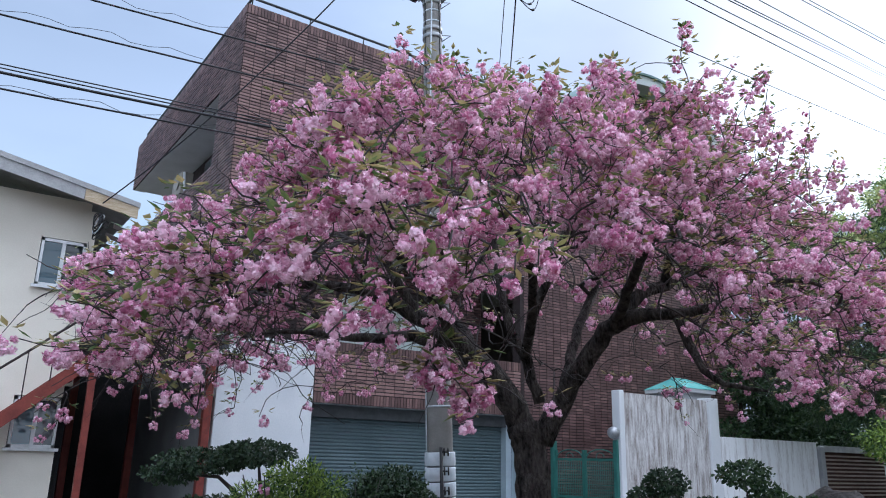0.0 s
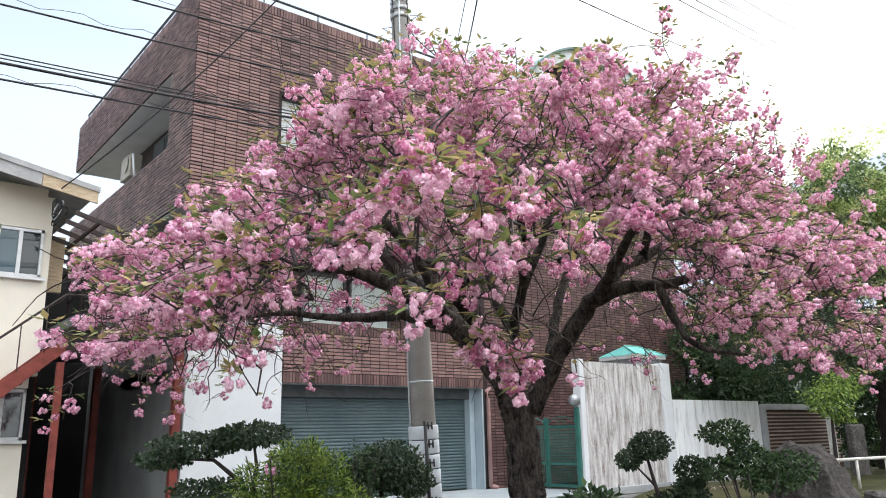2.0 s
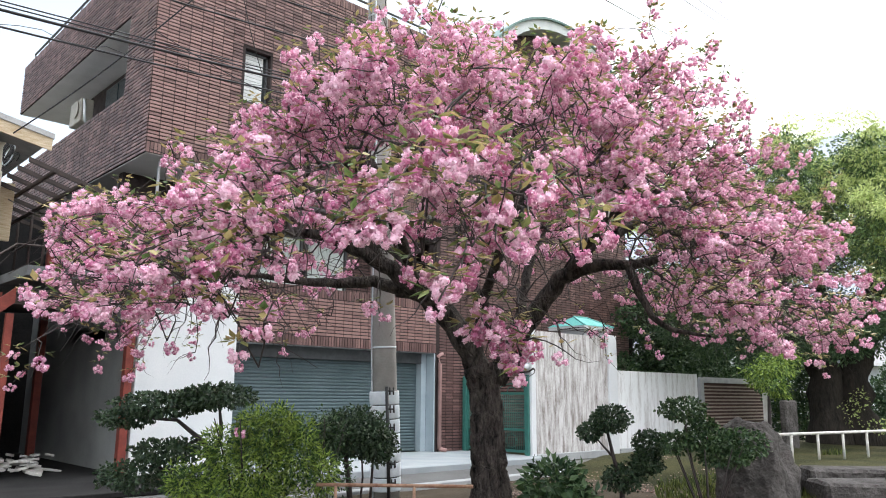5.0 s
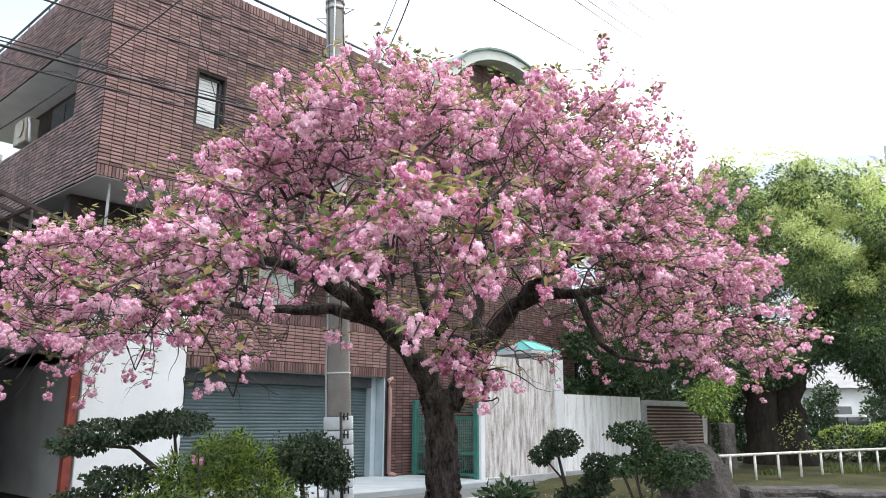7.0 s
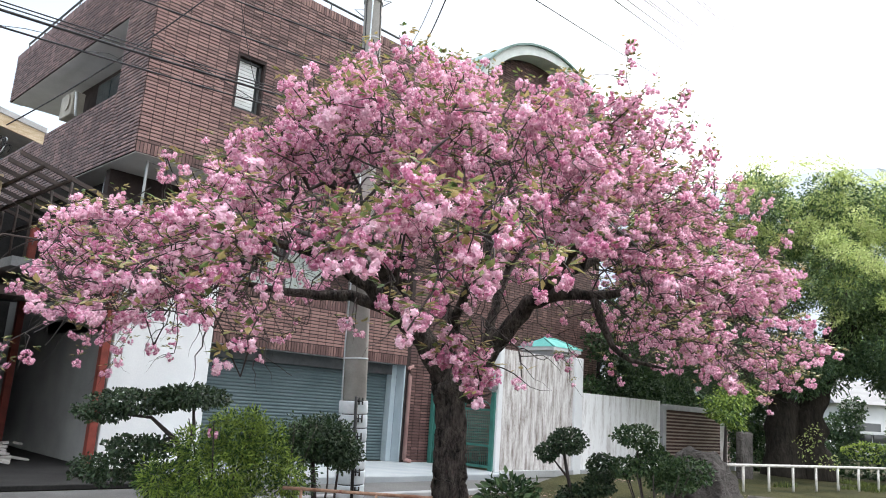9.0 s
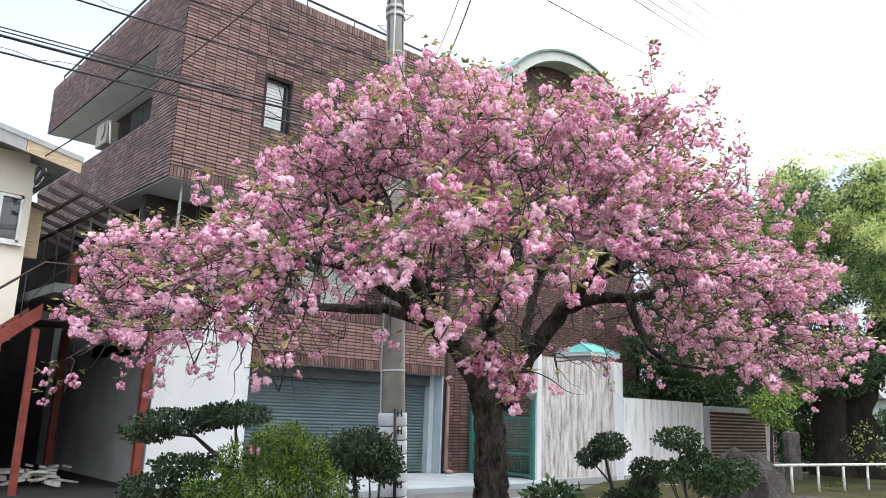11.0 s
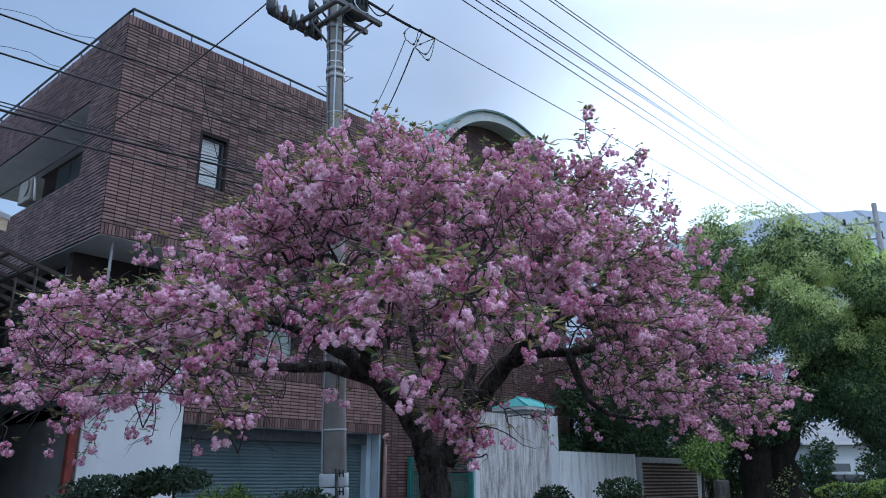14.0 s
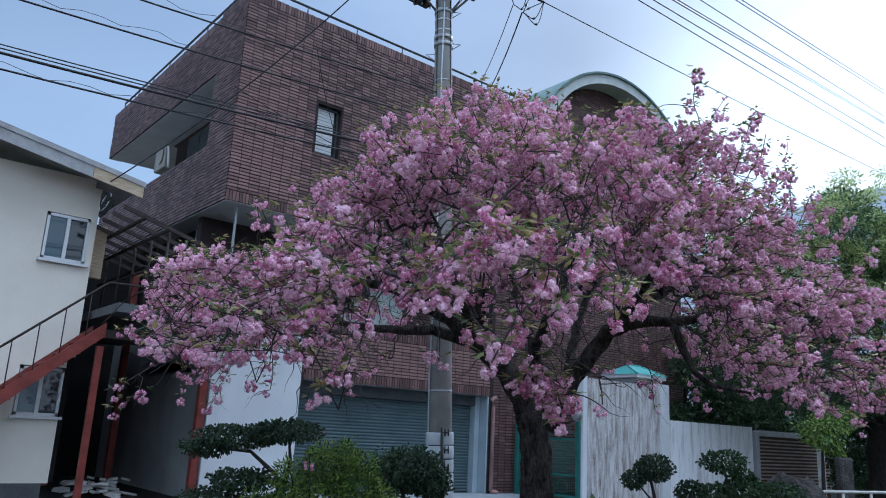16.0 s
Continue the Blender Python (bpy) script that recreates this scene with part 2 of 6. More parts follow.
hramp.color_ramp.elements[0].color, hramp.color_ramp.elements[1].color = (0.30, 0.36, 0.47, 1), (0.46, 0.51, 0.60, 1)
ml.new(htex.outputs["Fac"], hramp.inputs[0])
ml.new(hramp.outputs[0], haze.inputs["Color"])
ml.new(haze.outputs[0], hout.inputs["Surface"])
CAR_PAINT = material("white_car_paint", (0.66, 0.68, 0.70), (0.76, 0.78, 0.80), 0.25, 2, 20, 0)
RUBBER = material("tyre_rubber", (0.015, 0.015, 0.015), (0.04, 0.04, 0.04), 0.85, 5, 40, 0.1)
OCHRE = material("ochre_wall", (0.42, 0.30, 0.22), (0.58, 0.44, 0.34), 0.85, 1.5, 20, 0.1)
SLATE_ROOF = material("grey_roof", (0.10, 0.105, 0.115), (0.18, 0.185, 0.20), 0.7, 2, 20, 0.2)
AC_CASE = material("grimy_beige_casing", (0.22, 0.20, 0.17), (0.36, 0.33, 0.28), 0.6, 3, 40, 0.1)
LOUVRE = material("faded_brown_slat", (0.24, 0.17, 0.14), (0.42, 0.34, 0.30), 0.7, 3, 40, 0.15, streak=(0.6, 6, 6))
LOUVRE_BACK = material("dark_red_brown_panel", (0.045, 0.022, 0.018), (0.09, 0.045, 0.036), 0.8, 3, 30, 0.1)
DEBRIS = material("broken_board", (0.36, 0.35, 0.33), (0.60, 0.59, 0.57), 0.9, 4, 40, 0.3)


# ---- builders ----
def box(bm, x0, x1, y0, y1, z0, z1, bevel=0.0):
    v = bmesh.ops.create_cube(bm, size=1.0)["verts"]
    for p in v:
        p.co = ((x0 + x1) / 2 + p.co.x * (x1 - x0), (y0 + y1) / 2 + p.co.y * (y1 - y0), (z0 + z1) / 2 + p.co.z * (z1 - z0))
    if bevel:
        e = list({e for p in v for e in p.link_edges})
        bmesh.ops.bevel(bm, geom=e, offset=bevel, segments=1, affect="EDGES")


def tube(bm, points, radii, sides=8, cap=True):
    """A tapered tube along a line of points."""
    pts = [Vector(p) for p in points]
    if not hasattr(radii, "__len__"):
        radii = [radii] * len(pts)
    radii = [float(r) for r in radii]
    rings, up = [], Vector((0.31, 0.17, 0.93))
    for i, p in enumerate(pts):
        d = (pts[min(i + 1, len(pts) - 1)] - pts[max(i - 1, 0)]).normalized()
        if abs(d.dot(up)) > 0.97:
            up = Vector((1, 0.2, 0.1))
        a = d.cross(up).normalized()
        b = d.cross(a)
        rings.append([bm.verts.new(p + radii[i] * (math.cos(k * math.tau / sides) * a + math.sin(k * math.tau / sides) * b)) for k in range(sides)])
    for r, s in zip(rings, rings[1:]):
        for k in range(sides):
            f = bm.faces.new((r[k], r[(k + 1) % sides], s[(k + 1) % sides], s[k]))
            f.smooth = True
    if cap:
        bm.faces.new(rings[0][::-1])
        bm.faces.new(rings[-1])


def part(name, bm, mat, parent=None, label="", at=None):
    me = bpy.data.meshes.new(name)
    bmesh.ops.recalc_face_normals(bm, faces=bm.faces)
    bm.to_mesh(me)
    bm.free()
    me.materials.append(mat)
    ob = new(name, me)
    if at is not None:
        ob.matrix_basis = at
    if parent is not None:
        ob.parent = parent
    if label:
        tagged(ob, label)
    return ob


def boxes(name, mat, parent, *dims, bevel=0.0, label=""):
    bm = bmesh.new()
    for d in dims:
        box(bm, *d, bevel=bevel)
    return part(name, bm, mat, parent, label)


def tubes(name, mat, parent, *lines, sides=8, label=""):
    bm = bmesh.new()
    for pts, r in lines:
        tube(bm, pts, r, sides)
    return part(name, bm, mat, parent, label)


def thing(name, label, category, at=(0, 0, 0), group="", kind=""):
    ob = new(name)
    ob.empty_display_size = 0.2
    ob.location = at
    return tagged(ob, label, category, group, kind)


def bulk(name, verts, faces, mat, parent=None, label="", kind="", smooth=False):
    me = bpy.data.meshes.new(name)
    me.from_pydata([tuple(v) for v in verts], [], [tuple(f) for f in faces])
    me.materials.append(mat)
    if smooth:
        me.polygons.foreach_set("use_smooth", [True] * len(me.polygons))
    ob = new(name, me)
    if parent is not None:
        ob.parent = parent
    return tagged(ob, label, "", "", kind)


def sag(a, b, drop, n=14):
    a, b = Vector(a), Vector(b)
    return [a.lerp(b, i / n) - Vector((0, 0, drop * 4 * (i / n) * (1 - i / n))) for i in range(n + 1)]


# ---- ground ----
BX, BY = 3.755, 13.845           # the brick building's corner towards the street

def ground_sheet(name, x0, x1, y0, y1, nx, ny, z, mat, rough, label, rise=lambda x: 0.0):
    bm = bmesh.new()
    grid = [[bm.verts.new((x0 + (x1 - x0) * i / nx, y0 + (y1 - y0) * j / ny, z + rise(x0 + (x1 - x0) * i / nx) + rough * noise.noise((i * 0.37, j * 0.41, 3.1)))) for j in range(ny + 1)] for i in range(nx + 1)]
    for i in range(nx):
        for j in range(ny):
            bm.faces.new((grid[i][j], grid[i + 1][j], grid[i + 1][j + 1], grid[i][j + 1])).smooth = True
    return tagged(part(name, bm, mat), label, "ground", "", "structure")

ground_sheet("ground", -900, 900, -900, 900, 2, 2, -0.06, GRASS, 0, "wide dry grass and earth reaching the horizon")
ground_sheet("road", -60, 80, 9.35, 11.32, 2, 2, -0.02, ASPHALT, 0, "grey worn asphalt lane")
ground_sheet("flower_bed", -14, 9.6, 2.0, 9.3, 70, 40, 0.02, SOIL, 0.05, "bare brown soil bed under the cherry tree")
ground_sheet("lawn", 9.6, 40, -12, 9.3, 60, 40, 0.0, GRASS, 0.06, "patchy green and brown lawn", lambda x: 0.3 * min(1.0, max(0.0, (x - 9.6) / 1.4)))
boxes("kerb", CONCRETE, None, (-60, 80, 9.25, 9.4, -0.05, 0.09), bevel=0.015)
tagged(bpy.data.objects["kerb"], "long concrete kerb beside the lane", "kerb", "", "structure")
boxes("pavement", SLAB, None, (4.6, 12.0, 11.32, 14.2, -0.05, 0.1), bevel=0.02)
tagged(bpy.data.objects["pavement"], "pale concrete forecourt slab before the garage", "pavement", "", "structure")
boxes("carport_floor", SHADE_AND_WET, None, (-1.0, 3.85, 11.6, 22.0, -0.05, 0.025), bevel=0.01)
tagged(bpy.data.objects["carport_floor"], "dark damp concrete floor of the carport", "floor", "", "structure")

# ---- brick building ----
building = thing("brick_building", "three-storey building faced with red-brown tiles, flat roof", "building", (BX, BY, 0))

def bpart(name, mat, *dims, bevel=0.0, label="", parent=None):
    """Boxes in world metres, stored about the building's base."""
    bm = bmesh.new()
    for d in dims:
        box(bm, d[0] - BX, d[1] - BX, d[2] - BY, d[3] - BY, d[4], d[5], bevel=bevel)
    return part(name, bm, mat, parent or building, label)

Z3, ZT = 5.69, 10.31             # underside and top of the upper storey
ZO0, ZO1 = 7.15, 8.84            # terrace opening on the side
BACK = 22.9
front_wall = bpart("front_wall", MORTAR, (BX, 5.61, BY, BY + 0.3, Z3, ZT), (6.2, 13.2, BY, BY + 0.3, Z3, ZT),
                   (5.61, 6.2, BY, BY + 0.3, Z3, 7.18), (5.61, 6.2, BY, BY + 0.3, 8.33, ZT))
side_wall = bpart("side_wall", MORTAR, (BX, BX + 0.3, BY + 0.3, 15.15, Z3, ZT), (BX, BX + 0.3, 15.15, BACK, Z3, ZO0), (BX, BX + 0.3, 15.15, BACK, ZO1, ZT - 0.1))
for dims in ((BX + 0.02, 13.1, BY + 0.02, BACK - 0.02, Z3 - 0.02, Z3 + 0.12), (BX + 0.3, 13.1, 15.16, BACK, ZO1 + 0.01, ZO1 + 0.2), (BX + 0.025, BX + 0.32, 15.17, BACK - 0.02, ZO1 - 0.012, ZO1 - 0.004)):
    bpart("soffit", SOFFIT, dims, label="grey painted soffit")
bpart("roof_slab", CONCRETE, (BX + 0.3, 13.2, BY + 0.3, BACK, 9.6, 9.8))
bpart("terrace_wall", MORTAR, (4.75, 4.95, 15.16, 20.4, Z3 + 0.13, ZO1), (BX + 0.3, 4.75, 15.0, 15.16, Z3 + 0.13, ZO1), (4.95, 13.0, 20.2, 20.4, Z3 + 0.13, ZO1))
for y in (14.2, 16.2):
    bpart("soffit_post", STEEL, (4.15, 4.19, y - 0.02, y + 0.02, 2.6, Z3 - 0.02), label="thin galvanised post under the soffit")
bpart("body_wall", MORTAR, (11.0, 13.2, BY + 0.02, BY + 0.3, 0.0, Z3 - 0.02), (12.9, 13.2, BY + 0.3, 22, 0, ZT))
bpart("recess_wall", MORTAR, (3.95, 11.0, 15.4, 15.6, 2.5, Z3 - 0.02))
bpart("side_wall_low", GREY_WALL, (3.86, 4.1, 14.1, 20.0, 0.0, 3.2), (4.1, 10.9, 17.2, 17.4, 0, 2.36), label="grey concrete side wall")
# wall added under the overhang, its deep shade put into the colour
bpart("side_wall_upper", SHADE_AND_WET, (4.3, 4.5, 15.61, 22.8, 2.6, Z3 - 0.03), label="added wall under the overhang, coloured dark for shade")
bpart("floor_slab", CONCRETE, (3.86, 11.0, BY + 0.05, 17.4, 2.36, 2.6))
bpart("white_wall", PLASTER, (3.9, 5.78, BY - 0.03, BY + 0.3, 0.0, 3.5), bevel=0.01, label="white plastered wall panel")
band_wall = bpart("band_wall", MORTAR, (5.79, 11.0, BY, BY + 0.22, 2.37, 3.58))

# tiles: columns in stacked bond
TW, TH = 0.227, 0.07
def tile_mesh(w, h, d, tip):
    bm = bmesh.new()
    box(bm, -w / 2, w / 2, -d, 0.0, -h / 2, h / 2)
    for v in bm.verts:           # the face leans out at its lower edge
        if v.co.y < -d / 2 and v.co.z < 0:
            v.co.y -= tip
    me = bpy.data.meshes.new("tile")
    bm.to_mesh(me)
    bm.free()
    me.materials.append(TILE)
    return me
T_FULL, T_CAP = tile_mesh(TW - 0.016, TH - 0.019, 0.011, 0.007), tile_mesh(0.055, 0.2, 0.016, 0.0)
loose_tiles = []                 # placed later, the nearest as pieces of their own

def lay(x0, x1, z0, z1, y, side=False, holes=(), owner=None, cap_top=False, cap_low=False):
    """A field of tiles on a wall that runs along x (or, with side, along y)."""
    if cap_low:
        k = x0 + 0.035
        while k < x1:
            loose_tiles.append((k, z0 + 0.1, y, side, True, owner))
            k += 0.07
        z0 += 0.21
    if cap_top:
        k = x0 + 0.035
        while k < x1:
            loose_tiles.append((k, z1 - 0.1, y, side, True, owner))
            k += 0.07
        z1 -= 0.21
    rows, cols = int((z1 - z0) / TH), int((x1 - x0) / TW + 0.5)
    for i in range(cols):
        for j in range(rows):
            x, z = x0 + (i + 0.5) * (x1 - x0) / cols, z0 + (j + 0.5) * (z1 - z0) / rows
            if any(a < x < b and c < z < d for a, b, c, d in holes):
                continue
            loose_tiles.append((x, z, y, side, False, owner))

lay(5.8, 10.98, 2.37, 3.58, BY, owner=band_wall, cap_low=True, cap_top=True)
lay(BX, 13.2, Z3, ZT, BY, holes=((5.55, 6.25, 7.15, 8.36),), owner=front_wall, cap_low=True, cap_top=True)
lay(BY, 15.15, Z3, ZT, BX, side=True, owner=side_wall, cap_top=True)
lay(15.15, BACK, Z3, ZO0, BX, side=True, owner=side_wall)
lay(15.15, BACK, ZO1, ZT - 0.1, BX, side=True, owner=side_wall, cap_top=True)
lay(11.1, 13.2, 0.1, Z3, BY + 0.02, owner=building)
lay(6.0, 11.0, 3.6, Z3, 15.4, holes=((6.9, 9.4, 3.2, 5.2),), owner=building)

def window(name, x0, x1, z0, z1, y, parent, mat_in, slats=0, label=""):
    w = bpart(name, DARK_STEEL, (x0, x0 + 0.05, y - 0.02, y + 0.08, z0, z1), (x1 - 0.05, x1, y - 0.02, y + 0.08, z0, z1),
              (x0, x1, y - 0.02, y + 0.08, z1 - 0.05, z1), (x0, x1, y - 0.02, y + 0.08, z0, z0 + 0.05), label=label, parent=parent)
    p = bpart("pane", mat_in, (x0 + 0.05, x1 - 0.05, y + 0.05, y + 0.07, z0 + 0.05, z1 - 0.05), parent=w)
    if slats:
        for k in range(slats):
            z = z0 + 0.08 + (z1 - z0 - 0.16) * k / (slats - 1)
            bpart("slat", BLIND, (x0 + 0.06, x1 - 0.1, y + 0.012, y + 0.03, z, z + 0.8 * (z1 - z0) / slats), parent=w)
    return w

window("window", 5.62, 6.19, 7.19, 8.32, BY + 0.12, building, PANE, 14, "narrow window with white louvre slats")
window("window", 6.95, 8.1, 3.3, 4.95, 15.3, building, CURTAIN, 0, "dark framed window with pale curtain")
window("window", 8.2, 9.35, 3.3, 4.95, 15.3, building, CURTAIN, 0, "dark framed window with pale curtain")
wside = bpart("terrace_window", DARK_STEEL, (4.70, 4.75, 17.4, 19.1, ZO0 - 0.3, ZO1 - 0.15), label="dark terrace window")
bpart("pane", PANE, (4.68, 4.70, 17.46, 18.22, ZO0 - 0.24, ZO1 - 0.21), (4.68, 4.70, 18.28, 19.04, ZO0 - 0.24, ZO1 - 0.21), parent=wside)

# roof railing
def roof_rail(a, b, n):
    a, b = Vector(a), Vector(b)
    r = tubes("roof_rail", DARK_STEEL, building, ([a + Vector((0, 0, 0.24)), b + Vector((0, 0, 0.24))], 0.028), label="thin dark roof rail")
    for i in range(n + 1):
        p = a.lerp(b, i / n)
        tubes("post", DARK_STEEL, r, ([p, p + Vector((0, 0, 0.24))], 0.016), sides=6)
roof_rail((0.12, 0.12, ZT), (9.3, 0.12, ZT), 7)
roof_rail((0.12, 0.12, ZT), (0.12, BACK - BY - 0.35, ZT - 0.02), 7)

# garage shutter, one slat at a time
shutter = bpart("garage_shutter", SHUTTER, (5.84, 10.8, BY + 0.5, BY + 0.54, 0.1, 2.36), label="grey-green roller shutter, closed")
SLAT_N = 30
for k in range(SLAT_N):
    bm = bmesh.new()
    z0 = 0.1 + 2.1 * k / SLAT_N
    h = 2.1 / SLAT_N
    prof = [(0.0, 0.004), (-0.018, 0.012), (-0.022, h * 0.5), (-0.014, h - 0.012), (0.0, h - 0.004)]
    ends = [[bm.verts.new((x - BX, 0.5 + d, z0 + z)) for d, z in prof] for x in (5.84, 10.8)]
    for i in range(4):
        bm.faces.new((ends[0][i], ends[1][i], ends[1][i + 1], ends[0][i + 1])).smooth = True
    part("slat", bm, SHUTTER, shutter)
# shade at the top of the recess is painted as a dark head
bpart("shutter_box", DARK_STEEL, (5.84, 10.8, BY + 0.3, BY + 0.47, 2.12, 2.36), label="shutter head, coloured dark for the recess shade", parent=shutter)
bpart("jamb", JAMB, (10.8, 10.95, BY + 0.3, BY + 0.6, 0.1, 2.36), label="blue-grey door jamb", parent=shutter)
bpart("reveal", JAMB, (10.955, 10.997, BY + 0.03, BY + 0.3, 0.1, 2.36), parent=shutter)
pipe = tubes("downpipe", PIPE_PINK, building, ([(11.06 - BX, -0.07, 0.16), (11.06 - BX, -0.07, 2.1), (11.06 - BX, -0.02, 2.3), (11.22 - BX, 0.03, 2.36)], 0.05), ([(11.06 - BX, -0.07, 0.17), (11.2 - BX, -0.16, 0.13)], 0.05), label="faded pink downpipe")

# arched wing
AX, AZ, AR = 15.7, 8.38, 3.9
wing = bpart("arched_wall", MORTAR, (13.2, AX + AR - 0.3, BY + 0.1, BY + 0.4, 0, AZ))
lay(13.22, AX + AR - 0.32, 0.1, AZ, BY + 0.1, owner=building)
bm = bmesh.new()
arc = [(AX + (AR - 0.3) * math.cos(math.pi * i / 40), AZ + (AR - 0.3) * math.sin(math.pi * i / 40)) for i in range(41)]
for y in (0.1, 0.4):
    bm.faces.new([bm.verts.new((x - BX, y, z)) for x, z in arc])
part("gable_wall", bm, MORTAR, building)
for j in range(60):
    z = AZ + 0.05 + j * TH
    half = math.sqrt(max(0.0, (AR - 0.35) ** 2 - (z - AZ) ** 2))
    k = int(half / TW)
    for i in range(-k, k):
        loose_tiles.append((AX + (i + 0.5) * TW, z, BY + 0.1, False, False, building))
def arch_band(name, r0, r1, y0, y1, mat, label):
    bm = bmesh.new()
    rings = []
    for i in range(49):
        a = math.pi * i / 48
        rings.append([bm.verts.new((AX + r * math.cos(a) - BX, y, AZ + r * math.sin(a))) for r, y in ((r0, y0), (r1, y0), (r1, y1), (r0, y1))])
    for r, s in zip(rings, rings[1:]):
        for k in range(4):
            bm.faces.new((r[k], r[(k + 1) % 4], s[(k + 1) % 4], s[k]))
    bm.faces.new(rings[0][::-1])
    bm.faces.new(rings[-1])
    return part(name, bm, mat, building, label)
arch_band("arch_rim", AR - 0.34, AR - 0.06, -0.45, 6.0, RIM, "pale grey vaulted roof rim")
arch_band("vault_roof", AR - 0.06, AR, -0.52, 6.0, VAULT, "green sheet vaulted roof edge")

# air conditioner on the terrace
ac = thing("air_conditioner", "grey-beige outdoor air conditioner unit on the terrace", "air conditioner", (4.3, 19.5, 8.12))
bm = bmesh.new()
box(bm, -0.15, 0.15, -0.38, 0.38, -0.35, 0.25, bevel=0.02)
part("casing", bm, AC_CASE, ac)
bm = bmesh.new()
bmesh.ops.create_cone(bm, segments=24, radius1=0.22, radius2=0.2, depth=0.03, cap_ends=True, matrix=pose(-0.17, -0.08, 0, 0, 90, 0))
part("fan_grille", bm, AC_CASE, ac)
tubes("hose", PLASTER, ac, ([(-0.1, -0.42, 0.2), (-0.12, -0.55, 0.05), (-0.1, -0.55, -0.2), (-0.05, -0.5, -0.4)], 0.03))

# ---- garden wall, gate, louvre fence ----
WY = 11.7
gw = thing("garden_wall", "white garden wall with grey-streaked panel between pillars", "wall", (11.7, WY, 0))
def wpart(name, mat, *dims, bevel=0.0, label="", parent=None):
    bm = bmesh.new()
    for d in dims:
        box(bm, d[0] - 11.7, d[1] - 11.7, d[2] - WY, d[3] - WY, d[4], d[5], bevel=bevel)
    return part(name, bm, mat, parent or gw, label)
wpart("pillar", PLASTER, (11.9, 12.05, WY - 0.03, WY + 0.2, 0, 2.9), bevel=0.012)
wpart("pillar", PLASTER, (14.9, 15.25, WY - 0.03, WY + 0.3, 0, 2.92), bevel=0.012)
wpart("panel", STAINED, (12.05, 14.9, WY + 0.03, WY + 0.25, 0.12, 2.86), label="white panel with dark vertical rain streaks")
wpart("panel", FAINT, (15.25, 19.35, WY + 0.03, WY + 0.25, 0.12, 2.05), label="white panel with faint grey streaks")
wpart("footing", CONCRETE, (12.04, 14.9, WY - 0.06, WY + 0.28, -0.05, 0.12), (15.25, 19.35, WY - 0.06, WY + 0.28, -0.05, 0.12), bevel=0.01)
lou = thing("louvre_fence", "brown louvre fence with pale horizontal slats", "fence", (19.5, WY, 0))
for k in range(15):
    boxes("slat", LOUVRE, lou, (0.12, 4.6, 0.0, 0.05, 0.3 + k * 0.1, 0.342 + k * 0.1))
boxes("backing", LOUVRE_BACK, lou, (0.1, 4.6, 0.08, 0.1, 0.0, 1.85))
for x in (-0.1, 4.75):
    boxes("post", CONCRETE, lou, (x, x + 0.2, -0.05, 0.15, 0, 1.95), bevel=0.01)
boxes("top_rail", ROOF_EDGE, lou, (0.1, 4.75, -0.03, 0.12, 1.82, 1.98))

gate = thing("garden_gate", "green wrought-iron double garden gate, closed", "gate", (11.9, 13.75, 0.1))
L = 1.95
def leaf(y0, y1, parent):
    lf = boxes("gate_leaf", GATE_GREEN, parent, (-0.025, 0.025, -y0 - 0.05, -y0, 0.03, 1.55), (-0.025, 0.025, -y1, -y1 + 0.05, 0.03, 1.55),
               (-0.02, 0.02, -y1, -y0, 0.05, 0.11), (-0.02, 0.02, -y1, -y0, 0.52, 0.57), (-0.02, 0.02, -y1, -y0, 1.32, 1.37))
    n = 16
    for i in range(1, n):
        y = y0 + (y1 - y0) * i / n
        tubes("bar", GATE_GREEN, lf, ([(0, -y, 0.08), (0, -y, 1.34)], 0.009), sides=5)
    mid = (y0 + y1) / 2
    for k in range(7):
        z = 0.62 + k * 0.1
        tubes("bar", GATE_GREEN, lf, ([(0, -y0 - 0.05, z), (0, -y1 + 0.05, z)], 0.006), sides=5)
    curl = [(0, -mid - (y1 - y0) * 0.45 * math.cos(a), 1.36 + 0.2 * math.sin(a)) for a in np.linspace(0, math.pi, 12)]
    tubes("top_curve", GATE_GREEN, lf, (curl, 0.014), sides=5)
    tubes("scroll", GATE_GREEN, lf, ([(0, -mid - 0.12 * math.cos(a), 1.4 + 0.09 * math.sin(a)) for a in np.linspace(0, 5.5, 14)], 0.01), sides=5)
    tubes("scroll", GATE_GREEN, lf, ([(0, -mid - 0.15 * math.cos(a), 0.3 + 0.15 * math.sin(a)) for a in np.linspace(0, 6.1, 16)], 0.009), sides=5)
leaf(0.06, 0.98, gate)
leaf(1.0, 1.93, gate)
for y in (0.0, 1.95):
    boxes("post", GATE_GREEN, gate, (-0.06, 0.06, -y - 0.06, -y + 0.06, -0.02, 1.75), bevel=0.01)
lamp = thing("wall_lamp", "round grey wall lamp on the pillar", "lamp", (11.8, 11.78, 2.0))
bm = bmesh.new()
bmesh.ops.create_uvsphere(bm, u_segments=16, v_segments=10, radius=0.13)
part("globe", bm, STEEL, lamp)
tubes("bracket", DARK_STEEL, lamp, ([(0, 0, 0), (0.1, 0, 0)], 0.03))
kiosk = thing("hipped_roof", "small verdigris hipped roof behind the garden wall", "roof", (15.55, 13.0, 3.16))
bm = bmesh.new()
ev = [bm.verts.new(p) for p in ((-0.66, -0.62, 0.06), (0.66, -0.62, 0.06), (0.66, 0.62, 0.06), (-0.66, 0.62, 0.06))]
